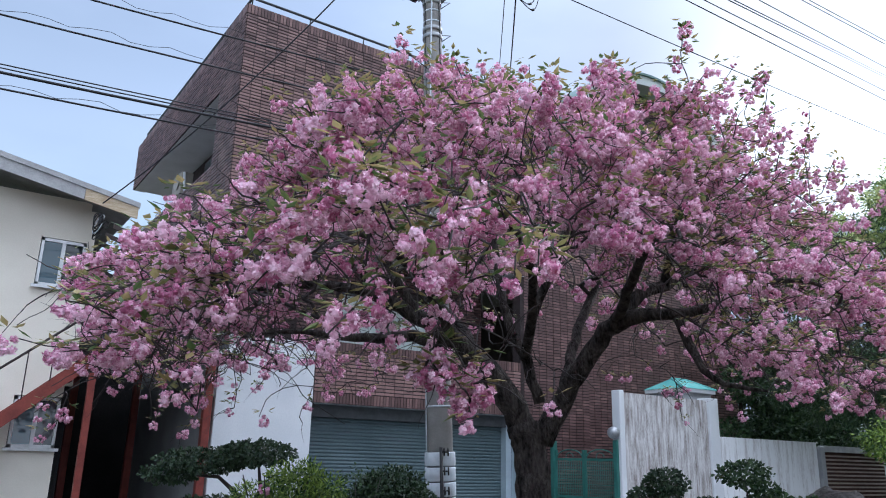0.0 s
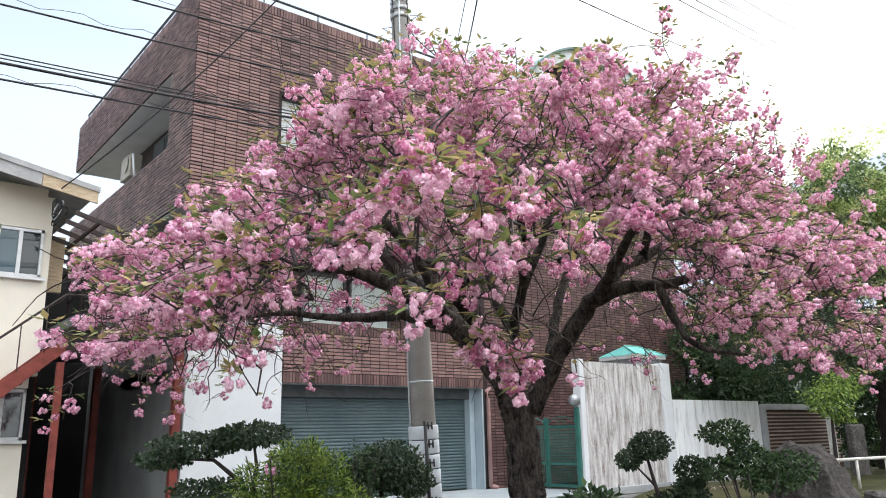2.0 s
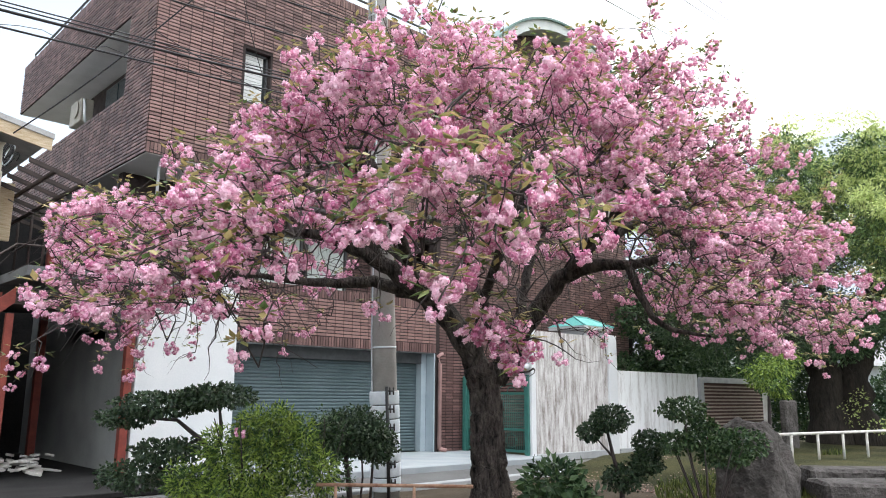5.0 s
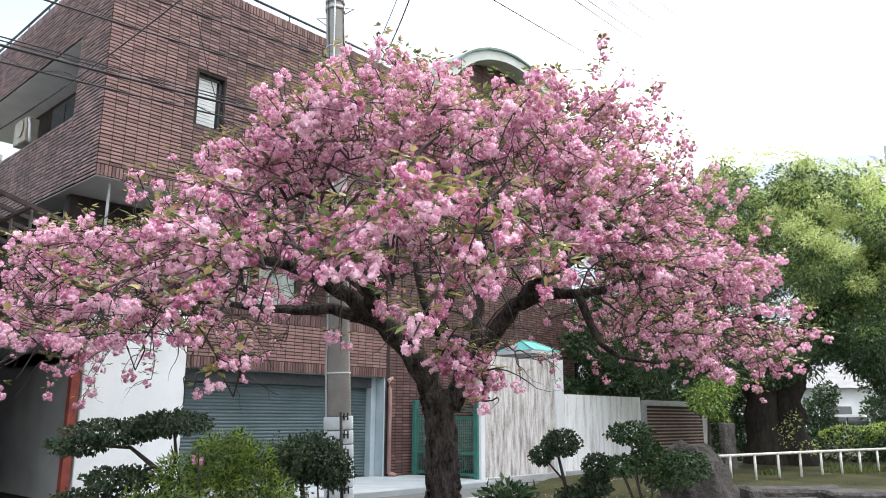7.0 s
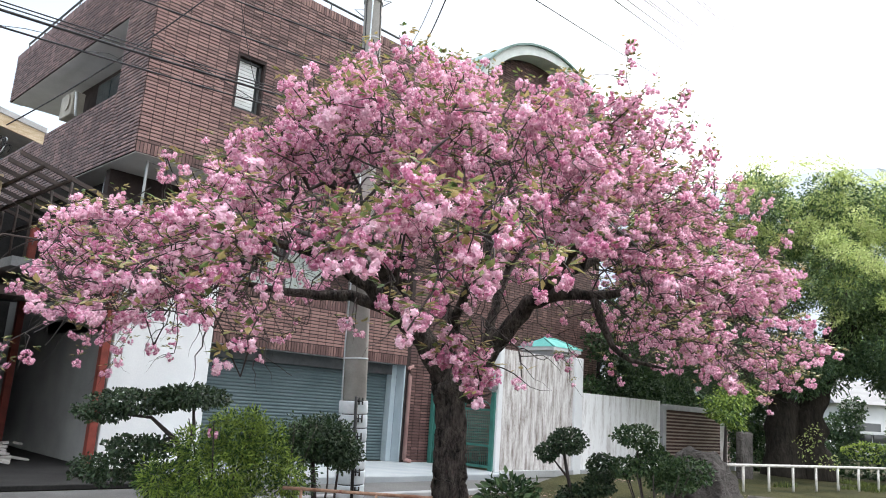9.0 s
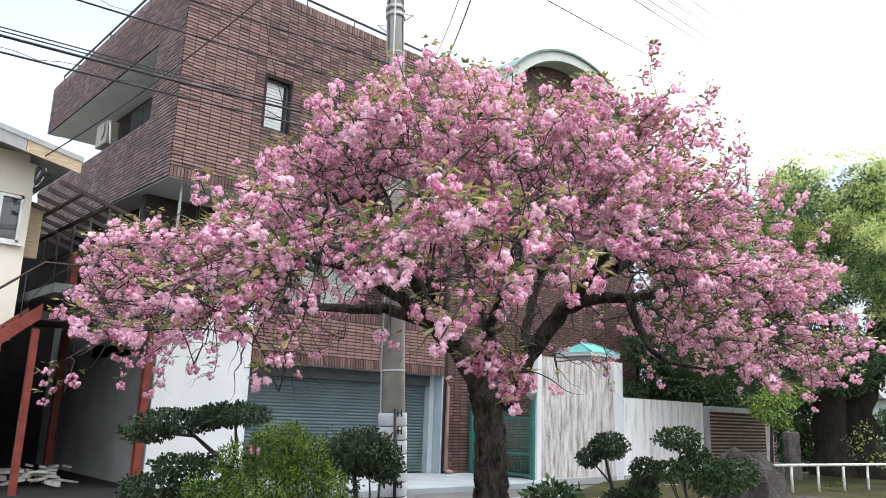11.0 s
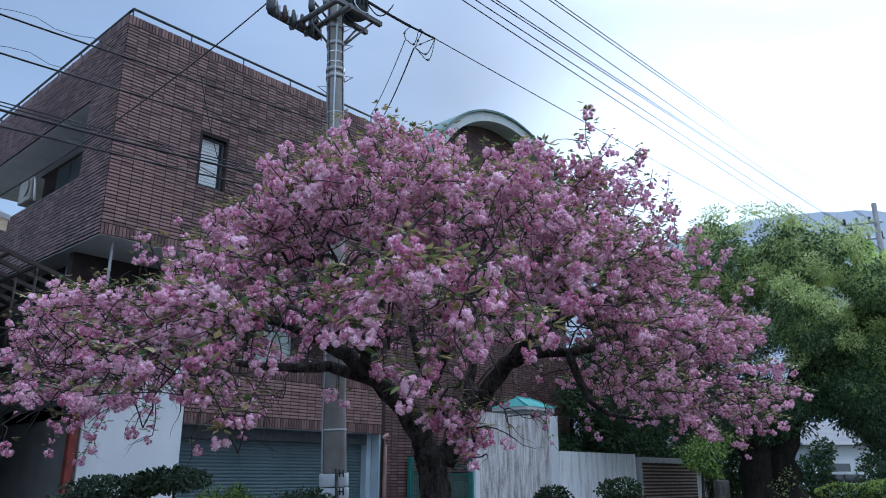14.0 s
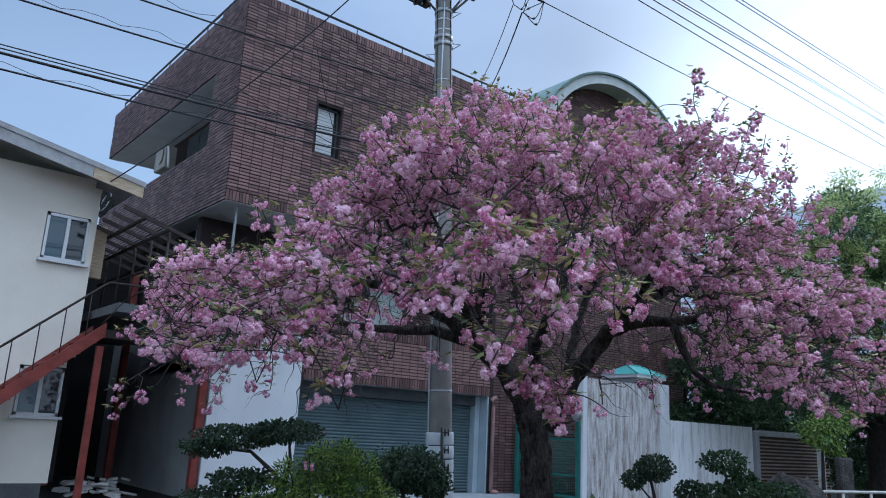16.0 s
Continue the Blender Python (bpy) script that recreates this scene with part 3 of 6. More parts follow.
rd = [bm.verts.new(p) for p in ((-0.3, 0, 0.34), (0.3, 0, 0.34))]
for f in ((ev[0], ev[1], rd[1], rd[0]), (ev[2], ev[3], rd[0], rd[1]), (ev[1], ev[2], rd[1]), (ev[3], ev[0], rd[0]), (ev[3], ev[2], ev[1], ev[0])):
    bm.faces.new(f)
part("roof_sheet", bm, TEAL, kiosk)
for a, b in ((ev0, ev1) for ev0, ev1 in (((-0.3, 0, 0.345), (-0.66, -0.62, 0.065)), ((0.3, 0, 0.345), (0.66, -0.62, 0.065)), ((-0.3, 0, 0.345), (0.3, 0, 0.345)))):
    tubes("ridge_cap", TEAL, kiosk, ([a, b], 0.025), sides=6)
boxes("eave", PLASTER, kiosk, (-0.64, 0.64, -0.6, 0.6, -0.04, 0.06), bevel=0.01)
boxes("wall", CONCRETE, kiosk, (-0.55, 0.55, -0.52, 0.52, -3.16, -0.04))

# ---- cream house with outside stair ----
HY = 14.3
house = thing("cream_house", "cream rendered two-storey house with low roof", "house", (1.5, HY, 0))
def hpart(name, mat, *dims, bevel=0.0, label="", parent=None):
    bm = bmesh.new()
    for d in dims:
        box(bm, d[0] - 1.5, d[1] - 1.5, d[2] - HY, d[3] - HY, d[4], d[5], bevel=bevel)
    return part(name, bm, mat, parent or house, label)
for dims in ((-9, 0.79, HY, HY + 0.2, 0.3, 5.6), (1.5, 1.62, HY, HY + 0.2, 2.4, 5.45), (0.79, 1.5, HY, HY + 0.2, 4.86, 5.6), (0.79, 1.5, HY, HY + 0.2, 2.2, 4.02),
             (0.79, 1.5, HY, HY + 0.2, 0.3, 1.35)):
    hpart("wall", CREAM, dims)
hpart("side_wall", CREAM, (1.5, 1.62, HY + 0.2, 22, 2.4, 5.3))
# the carport's shade on the lower house wall is painted near-black
hpart("side_wall_low", SHADE_AND_WET, (1.5, 1.62, HY + 0.2, 22, 0.3, 2.4))
hpart("side_panel", BARGE, (1.62, 1.95, HY + 0.5, HY + 0.6, 3.9, 4.9), label="warm timber side panel")
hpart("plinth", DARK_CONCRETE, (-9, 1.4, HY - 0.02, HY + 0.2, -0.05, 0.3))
bm = bmesh.new()
sl = -0.19
for x0, x1, m in ((-9.0, 2.15, 0),):
    a = [(x0 - 1.5, -0.75, 5.97 + sl * (x0 + 0.3)), (x1 - 1.5, -0.75, 5.97 + sl * (x1 + 0.3)), (x1 - 1.5, 9, 5.97 + sl * (x1 + 0.3)), (x0 - 1.5, 9, 5.97 + sl * (x0 + 0.3))]
    lo = [bm.verts.new((p[0], p[1], p[2] - 0.05)) for p in a]
    hi = [bm.verts.new((p[0], p[1], p[2] + 0.04)) for p in a]
    bm.faces.new(lo[::-1]); bm.faces.new(hi)
    for k in range(4):
        bm.faces.new((lo[k], lo[(k + 1) % 4], hi[(k + 1) % 4], hi[k]))
part("roof", bm, ROOF_EDGE, house, "thin weathered low-pitch roof")
for x0, x1, board, note in ((-9.0, 1.25, ROOF_EDGE, "weathered grey bargeboard"), (1.26, 2.13, BARGE, "peeling timber end of the bargeboard")):
    bm = bmesh.new()
    z0, z1 = 5.92 + sl * (x0 + 0.3), 5.92 + sl * (x1 + 0.3)
    vs = [bm.verts.new(p) for p in ((x0 - 1.5, -0.73, z0 - 0.2), (x1 - 1.5, -0.73, z1 - 0.2), (x1 - 1.5, -0.73, z1), (x0 - 1.5, -0.73, z0), (x0 - 1.5, -0.69, z0 - 0.2), (x1 - 1.5, -0.69, z1 - 0.2), (x1 - 1.5, -0.69, z1), (x0 - 1.5, -0.69, z0))]
    for f in ((0, 1, 2, 3), (7, 6, 5, 4), (0, 4, 5, 1), (1, 5, 6, 2), (2, 6, 7, 3), (3, 7, 4, 0)):
        bm.faces.new([vs[k] for k in f])
    part("bargeboard", bm, board, house, note)
def house_window(x0, x1, z0, z1, pane, label):
    w = hpart("window", ALU, (x0, x1, HY - 0.03, HY + 0.06, z1 - 0.05, z1), (x0, x1, HY - 0.03, HY + 0.06, z0, z0 + 0.05), (x0, x0 + 0.045, HY - 0.03, HY + 0.06, z0, z1),
              (x1 - 0.045, x1, HY - 0.03, HY + 0.06, z0, z1), ((x0 + x1) / 2 - 0.03, (x0 + x1) / 2 + 0.03, HY - 0.035, HY + 0.06, z0, z1), label=label)
    hpart("sill", ALU, (x0 - 0.06, x1 + 0.06, HY - 0.09, HY - 0.03, z0 - 0.05, z0), parent=w)
    hpart("pane", pane, (x0 + 0.045, (x0 + x1) / 2, HY + 0.0, HY + 0.02, z0 + 0.05, z1 - 0.05), parent=w)
    hpart("pane", PANE, ((x0 + x1) / 2, x1 - 0.045, HY + 0.03, HY + 0.05, z0 + 0.05, z1 - 0.05), parent=w)
    return w
house_window(0.80, 1.50, 4.02, 4.84, PANE_BLUE, "aluminium sliding window, blue-green glass")
house_window(0.80, 1.48, 1.38, 2.18, PANE_BLUE, "lower aluminium sliding window under the stair")
# near-black sheet added behind the openings as the darkness of unlit rooms
hpart("room_back", SHADE_AND_WET, (-9, 1.49, HY + 0.4, HY + 0.5, 0.3, 5.3))

stair = thing("outside_stair", "red steel outside stair with thin handrail", "stair", (0.4, 13.4, 0))
def beam(name, a, b, w, h, mat, parent):
    bm = bmesh.new()
    a, b = Vector(a), Vector(b)
    vs = []
    for p in (a, b):
        vs.append([bm.verts.new(p + Vector((0, dy, dz))) for dy, dz in ((-w / 2, -h / 2), (w / 2, -h / 2), (w / 2, h / 2), (-w / 2, h / 2))])
    for k in range(4):
        bm.faces.new((vs[0][k], vs[0][(k + 1) % 4], vs[1][(k + 1) % 4], vs[1][k]))
    bm.faces.new(vs[0][::-1]); bm.faces.new(vs[1])
    return part(name, bm, mat, parent)
beam("stringer", (-2.2, 0, -0.35), (1.4, 0, 2.84), 0.06, 0.24, RED_STEEL, stair)
beam("stringer", (-2.2, 0.8, -0.35), (1.4, 0.8, 2.84), 0.06, 0.24, RED_STEEL, stair)
for k in range(15):
    x, z = -2.1 + k * 0.225, -0.2 + k * 0.2
    if z > 0:
        boxes("tread", RED_STEEL, stair, (x, x + 0.25, 0.03, 0.77, z, z + 0.03))
boxes("landing", BROWN_STEEL, stair, (1.3, 2.3, 0.0, 0.83, 2.7, 2.84))
hr = tubes("handrail", BROWN_STEEL, stair, ([(-2.0, 0, 0.75), (1.35, 0, 3.63), (2.3, 0, 3.66)], 0.02))
for k in range(9):
    x = -1.7 + k * 0.35
    tubes("baluster", BROWN_STEEL, hr, ([(x, 0, -0.35 + (x + 2.2) * 0.887), (x, 0, 0.75 + (x + 2.0) * 0.861)], 0.01), sides=5)
for x, y in ((1.35, 0.0),):
    boxes("post", RED_STEEL, stair, (x - 0.05, x + 0.05, y - 0.05, y + 0.05, -0.05, 2.55), label="red steel post")
canopy = thing("carport_frame", "bare brown steel carport frame with red posts", "frame", (3.0, 16.0, 0))
for x, y in ((0.78, -2.12), (0.3, 1.2), (-0.9, 1.2)):
    boxes("post", RED_STEEL, canopy, (x - 0.07, x + 0.07, y - 0.07, y + 0.07, -0.05, 3.3 if y < 0 else 4.6), bevel=0.008)
for k in range(7):
    beam("rafter", (-1.35, -3.1 + k * 0.6, 4.86), (0.35, -3.1 + k * 0.6, 4.38), 0.05, 0.07, BROWN_STEEL, canopy)
for x, z in ((-1.0, 4.72), (-0.57, 4.6), (0.0, 4.44)):
    tubes("beam", BROWN_STEEL, canopy, ([(x, -3.25, z), (x, 3.0, z)], 0.04), sides=4)
for k in range(5):
    tubes("upright", BROWN_STEEL, canopy, ([(-0.5, -3.0 + k * 0.9, 3.2), (-0.5, -3.0 + k * 0.9, 4.6)], 0.025), sides=5)
tubes("hand_rail", BROWN_STEEL, canopy, ([(-0.5, -3.0, 4.05), (-0.5, 0.6, 4.05)], 0.02), sides=5)
# deck extended over the carport to block light from it
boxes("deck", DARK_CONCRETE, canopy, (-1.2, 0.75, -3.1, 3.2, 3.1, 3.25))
# rear wall added to close the carport; its colour carries the deep shade
boxes("shed_wall", SHADE_AND_WET, None, (1.63, 4.28, 20.01, 20.2, 0, 5.4))
tagged(bpy.data.objects["shed_wall"], "added rear wall of the carport, coloured dark for shade", "wall", "", "structure")
rng = random.Random(5)
for k in range(26):
    bm = bmesh.new()
    w, d = rng.uniform(0.07, 0.26), rng.uniform(0.06, 0.17)
    vs = [(w * math.cos(a) * rng.uniform(0.7, 1.1), d * math.sin(a) * rng.uniform(0.7, 1.1)) for a in np.linspace(0, math.tau, 7)[:-1]]
    lo, hi = [bm.verts.new((x, y, 0)) for x, y in vs], [bm.verts.new((x, y, 0.04)) for x, y in vs]
    bm.faces.new(lo[::-1]); bm.faces.new(hi)
    for i in range(6):
        bm.faces.new((lo[i], lo[(i + 1) % 6], hi[(i + 1) % 6], hi[i]))
    ob = part("broken_board", bm, DEBRIS, None, "", pose(2.55 + rng.gauss(0, 0.36), 15.2 + rng.gauss(0, 0.4), 0.045 + 0.009 * k, rng.uniform(-16, 16), rng.uniform(-16, 16), rng.uniform(0, 180)))
    tagged(ob, "pale broken board lying on the carport floor", "rubble", "rubble pile")

# ---- utility pole ----
PB, PT = Vector((5.42, 8.78, 0.0)), Vector((4.9, 8.8, 10.2))
upole = thing("utility_pole", "grey concrete utility pole with white guard sheet", "utility pole", PB)
def on_pole(z):
    return (PT - PB) * (z / 10.2)
def pole_r(z):
    return 0.185 - 0.0065 * z
tubes("shaft", POLE_CON, upole, ([on_pole(z) for z in (-0.05, 2, 4, 6, 8, 10, 12.4)], [pole_r(z) for z in (0, 2, 4, 6, 8, 10, 12.4)]), sides=28)
def ring(name, z, h, grow, mat, parent=upole, sides=24):
    return tubes(name, mat, parent, ([on_pole(z), on_pole(z + h)], [pole_r(z) + grow] * 2), sides=sides)
for z in (2.02, 6.33, 6.5, 6.87, 7.74, 7.92):
    ring("band", z, 0.025, 0.006, STEEL if z in (6.5, 6.87) else BAND_WHITE)
for z in (7.48, 7.6, 8.06, 8.36):
    ring("clamp", z, 0.07, 0.014, STEEL)
sheet = ring("guard_sheet", 0.12, 1.33, 0.004, DARK_STEEL)
for k in range(7):
    z = 0.125 + k * 0.19
    tubes("panel", BAND_WHITE, sheet, ([on_pole(z), on_pole(z + 0.012), on_pole(z + 0.09), on_pole(z + 0.162), on_pole(z + 0.175)], [0.199, 0.204, 0.205, 0.204, 0.199]), sides=24)
GD, GS = Vector((-0.63, -0.775, 0)), Vector((0.775, -0.63, 0))       # out of the pole towards the walk, and along its face
def on_guard(z, out, along):
    return on_pole(z) + GD * out + GS * along
strip = tubes("cable_guard", BLACK_PLASTIC, upole, ([on_guard(0.0, 0.212, 0.035), on_guard(1.5, 0.2, 0.035)], 0.024), label="black cable guard strip")
for k in range(6):
    z = 0.24 + k * 0.24
    tubes("clamp", BLACK_PLASTIC, strip, ([on_guard(z + 0.05, 0.205, 0.075), on_guard(z - 0.05, 0.205, 0.075)], 0.011), ([on_guard(z + 0.05, 0.185, 0.125), on_guard(z - 0.05, 0.185, 0.125)], 0.011),
          ([on_guard(z, 0.215, 0.03), on_guard(z, 0.19, 0.125)], 0.011), sides=5)
tubes("conduit", BAND_WHITE, upole, ([on_pole(0) + Vector((-0.19, 0.05, 0)), on_pole(2.2) + Vector((-0.185, 0.03, 0)), on_pole(5) + Vector((-0.135, -0.09, 0)), on_pole(7) + Vector((-0.11, -0.1, 0)), on_pole(9.5) + Vector((-0.035, -0.135, 0))], 0.012), sides=6)
for z, s in ((7.5, 1), (8.06, 1), (7.3, -1), (6.6, -1), (8.4, 1)):
    p, o = on_pole(z), Vector((0.775 * s, -0.63 * s, 0))
    tubes("step_bolt", STEEL, upole, ([p + o * 0.11 + Vector((0, 0, 0.07)), p + o * 0.28 + Vector((0, 0, 0.05)), p + o * 0.11 - Vector((0, 0, 0.07))], 0.01), sides=5)
# cables strapped along the shaft
for k, (dx, dy) in enumerate(((-0.17, -0.02), (0.05, -0.16))):
    pts = [on_pole(z) + Vector((dx * (0.82 + 0.12 * noise.noise((z, k, 0.0))), dy * (0.86 + 0.1 * noise.noise((z, k, 5.0))), 0)) for z in np.linspace(5.6 + 0.4 * k, 9.4, 14)]
    tubes("riser_cable", WIRE, upole, (pts, 0.011), sides=5)
for k in range(4):
    a = on_pole(8.55 + 0.1 * k)
    pts = [a + Vector((-0.55 + 0.3 * k + 0.3 * t, 0.5 - 0.3 * k - 0.3 * t, -0.22 * math.sin(math.pi * t))) for t in np.linspace(0, 1, 9)]
    tubes("jumper_cable", WIRE, upole, (pts, 0.012), sides=5)
# crossarms with insulators and cans
def arm(z, a, b, off, w=0.075, mat=WEATHERED):
    """A square bar fixed to the pole, with insulators along it."""
    p = on_pole(z)
    beam_a, beam_b = p + Vector(a), p + Vector(b)
    ob = beam("crossarm", beam_a, beam_b, w, w, mat, upole) if abs(a[0] - b[0]) > 0.4 else tubes("crossarm", mat, upole, ([beam_a, beam_b], w * 0.7), sides=4)
    for k in range(off):
        q = beam_a.lerp(beam_b, (k + 0.5) / off)
        tubes("insulator", BROWN_STEEL, ob, ([q + Vector((0, 0, 0.04)), q + Vector((0, 0, 0.1)), q + Vector((0, 0, 0.16))], [0.03, 0.045, 0.025]), sides=8)
    return ob
arm(8.50, (-0.40, 0.66, 0), (-0.40, -0.55, 0), 0)
arm(8.52, (-0.10, 0.66, 0), (-0.13, -0.55, 0), 0)
arm(8.62, (0.66, -0.38, 0), (-0.25, -0.38, 0), 0)
arm(8.62, (0.66, -0.03, 0), (0.1, -0.03, 0), 0)
fuses = arm(8.44, (-0.95, 0.42, 0), (0.02, 0.45, 0), 0, 0.1, DARK_STEEL)
for k in range(6):          # fuses and insulators clamped along the bar, above and below it
    q = on_pole(8.44) + Vector((-0.9 + 0.17 * k, 0.42, 0))
    tubes("insulator", BROWN_STEEL if k % 2 else DARK_STEEL, fuses, ([q + Vector((0, -0.06, -0.1)), q + Vector((0, -0.06, -0.03)), q + Vector((0, -0.04, 0.1)), q + Vector((0, -0.03, 0.2))], [0.03, 0.055, 0.04, 0.025]), sides=9)
    tubes("pin", STEEL, fuses, ([q + Vector((0.06, -0.05, -0.1)), q + Vector((0.06, -0.05, 0.14))], 0.012), sides=5)
for k, (x, y) in enumerate(((-0.4, 0.1), (-0.4, -0.25), (-0.12, 0.35))):
    q = on_pole(8.56) + Vector((x, y, 0))
    tubes("cutout_switch", BAND_WHITE if k == 1 else DARK_STEEL, upole, ([q, q + Vector((0, 0.02, 0.1)), q + Vector((0, 0.05, 0.3))], [0.05, 0.06, 0.04]), sides=10)
arm(9.6, (-0.1, 0.9, 0), (0.1, -1.0, 0), 4)
arm(10.6, (-0.1, 0.9, 0), (0.1, -1.0, 0), 4)
arm(11.6, (-0.1, 0.9, 0), (0.1, -1.0, 0), 3)
for a, b in (((-0.42, 0.2, 8.5), (-0.08, 0.03, 8.06)), ((0.5, -0.36, 8.6), (0.1, -0.08, 8.1)), ((0.45, -0.02, 8.6), (0.12, -0.02, 8.15)), ((-0.6, 0.55, 9.5), (-0.1, 0.1, 8.6))):
    tubes("brace", WEATHERED, upole, ([on_pole(a[2]) + Vector((a[0], a[1], 0)), on_pole(b[2]) + Vector((b[0], b[1], 0))], 0.02), sides=5)
p = on_pole(8.66) + Vector((0.26, -0.21, 0))
can = tubes("transformer", DARK_STEEL, upole, ([p, p + Vector((0, 0, 0.03)), p + Vector((0, 0, 0.7)), p + Vector((0, 0, 0.76))], [0.17, 0.21, 0.21, 0.17]), sides=24, label="dark steel transformer can")
for k in range(5):
    a = 3.4 + 0.35 * k
    tubes("cooling_fin", DARK_STEEL, can, ([p + Vector((0.22 * math.cos(a), 0.22 * math.sin(a), 0.1)), p + Vector((0.22 * math.cos(a), 0.22 * math.sin(a), 0.62))], 0.018), sides=4)
tubes("jumper_cable", BAND_WHITE, upole, ([on_pole(8.75) + Vector((0.16 * math.cos(a) + 0.2, -0.42 - 0.03 * math.sin(a), -0.14 * math.sin(a))) for a in np.linspace(0, math.pi, 10)], 0.011), sides=5)
p = on_pole(8.44)
tubes("fuse_can", DARK_STEEL, upole, ([p + Vector((-0.98, 0.4, -0.06)), p + Vector((-0.98, 0.4, 0.02)), p + Vector((-0.98, 0.4, 0.3))], [0.05, 0.08, 0.08]), sides=12)

# ---- overhead lines ----
def cable(a, b, drop, r, label="black overhead cable along the street", n=16):
    ob = tubes("overhead_cable", WIRE, None, (sag(a, b, drop, n), r), sides=5)
    return tagged(ob, label, "cable", "overhead cables")
A_END = 5.0
for z0, z1, r in ((6.03, 6.2, 0.012), (6.5, 6.66, 0.012), (5.3, 5.55, 0.017), (5.16, 5.36, 0.012), (5.36, 5.6, 0.008), (5.42, 5.64, 0.008)):
    cable((-30, 8.8, z0 + 1.0), (A_END, 8.78, z1 + 0.02), 1.0, r, n=40)
# lashing wire that winds along two of the lines
for z0, z1 in ((6.13, 6.3), (6.6, 6.76), (5.22, 5.42)):
    pts = sag((-30, 8.8, z0 + 1.0), (A_END, 8.78, z1), 1.0, 160)
    pts = [p + Vector((0, 0.0, 0.035 * math.sin(i * 1.9) + 0.012 * math.sin(i * 5.3))) for i, p in enumerate(pts)]
    tagged(tubes("lashing_wire", WIRE, None, (pts, 0.004), sides=4), "thin wire looped along an overhead cable", "cable", "overhead cables")
for z, y, z2 in ((9.69, 8.0, 10.47), (9.88, 8.02, 10.89), (10.01, 7.98, 11.59), (10.13, 8.02, 11.67), (10.53, 8.0, 11.6), (10.94, 8.0, 12.72), (11.04, 8.0, 12.83)):
    cable((-30, y + 0.3, z + 0.4), (5.0, y, z), 0.5, 0.011, n=20)
    cable((5.0, y, z), (37.0, y, z2), 0.05, 0.011, n=24)
cable((4.9, 8.6, 9.1), (6.03, 8.1, 8.64), 0.02, 0.026, "thick black service cable at the pole")
cable((6.03, 8.1, 8.64), (6.57, 8.05, 8.64), 0.0, 0.02, "thick black service cable at the pole")
cable((6.57, 8.05, 8.64), (30.0, 8.0, 9.68), 0.1, 0.009, "thin service wire along the street")
cable((5.85, 8.05, 8.27), (10.15, 13.7, 10.35), 0.1, 0.008, "service drop wire to the roof")
cable((6.06, 8.05, 8.22), (10.49, 13.7, 10.3), 0.1, 0.013, "service drop wire to the roof")
cable((4.95, 8.8, 10.1), (1.53, 13.6, 5.4), 0.35, 0.012, "service cable down to the house eave", 24)
def cable_loop(a, b, hang, out):
    """A slack tail from the cable back to a drop wire, with a dark splice on it."""
    a, b = Vector(a), Vector(b)
    pts = [a.lerp(b, t) + Vector((out * math.sin(math.pi * t), 0.03 * math.sin(4 * t), -hang * math.sin(math.pi * t) ** 1.3)) for t in np.linspace(0, 1, 14)]
    ob = tagged(tubes("cable_loop", WIRE, None, (pts, 0.008), sides=5), "slack loop of black service cable", "cable", "cable loops")
    k = 6
    tubes("splice", BLACK_PLASTIC, ob, ([pts[k], pts[k].lerp(pts[k + 1], 0.3), pts[k + 1], pts[k + 2]], [0.01, 0.02, 0.02, 0.01]), sides=8)
for a, b, hang, out in (((6.03, 8.1, 8.64), (5.85, 8.05, 8.27), 0.0, -0.05), ((6.2, 8.08, 8.64), (5.85, 8.05, 8.27), 0.12, 0.08), ((6.28, 8.08, 8.64), (6.06, 8.05, 8.22), -0.02, 0.03),
                        ((6.57, 8.05, 8.64), (6.06, 8.05, 8.22), 0.03, -0.06), ((6.57, 8.05, 8.63), (6.06, 8.05, 8.22), 0.16, 0.07), ((6.57, 8.05, 8.62), (6.06, 8.05, 8.22), 0.24, 0.13), ((6.2, 8.08, 8.66), (6.35, 8.08, 8.62), -0.06, 0.0)):
    cable_loop(a, b, hang, out)
bun = thing("cable_splice", "bundle of black and white cable splices under the eave", "cable", (1.5, 13.62, 5.25))
for k in range(8):
    tubes("loop", BAND_WHITE if k == 3 else WIRE, bun, ([(0.015 * k + (0.05 + 0.009 * k) * math.sin(a + 0.4 * k), 0.02 * k, -0.12 - (0.11 + 0.022 * (k % 4)) * math.cos(a + 0.7 * k) - 0.02 * k) for a in np.linspace(0.2, 5.9, 16)], 0.01), sides=5)
cable((5.35, 13.72, 9.6), (6.6, 13.72, 6.9), 0.5, 0.008, "slack cable hanging across the tiled front")
cable((3.6, 13.7, 8.0), (9.5, 13.72, 7.2), 0.25, 0.009, "slack cable hanging across the tiled front")

fp = thing("distant_pole", "grey utility pole far along the street", "utility pole", (37.1, 8.0, 0))
tubes("shaft", POLE_CON, fp, ([(0, 0, -0.1), (0, 0, 13.9)], [0.19, 0.12]), sides=10)
for z, w in ((13.0, 1.3), (12.2, 0.9)):
    c = tubes("crossarm", STEEL, fp, ([(-0.3, w, z), (0.2, -0.2, z)], 0.06), sides=4)
    for k in range(3):
        tubes("insulator", BROWN_STEEL, c, ([(-0.3 + k * 0.2, w - k * 0.5, z), (-0.3 + k * 0.2, w - k * 0.5, z + 0.32)], 0.06), sides=6)

# ---- cherry tree ----
TU, TV = Vector((0.692, 0.722, 0)), Vector((0.722, -0.692, 0))     # away from and across the walk
TREE = Vector((5.03, 6.5, 0.0))
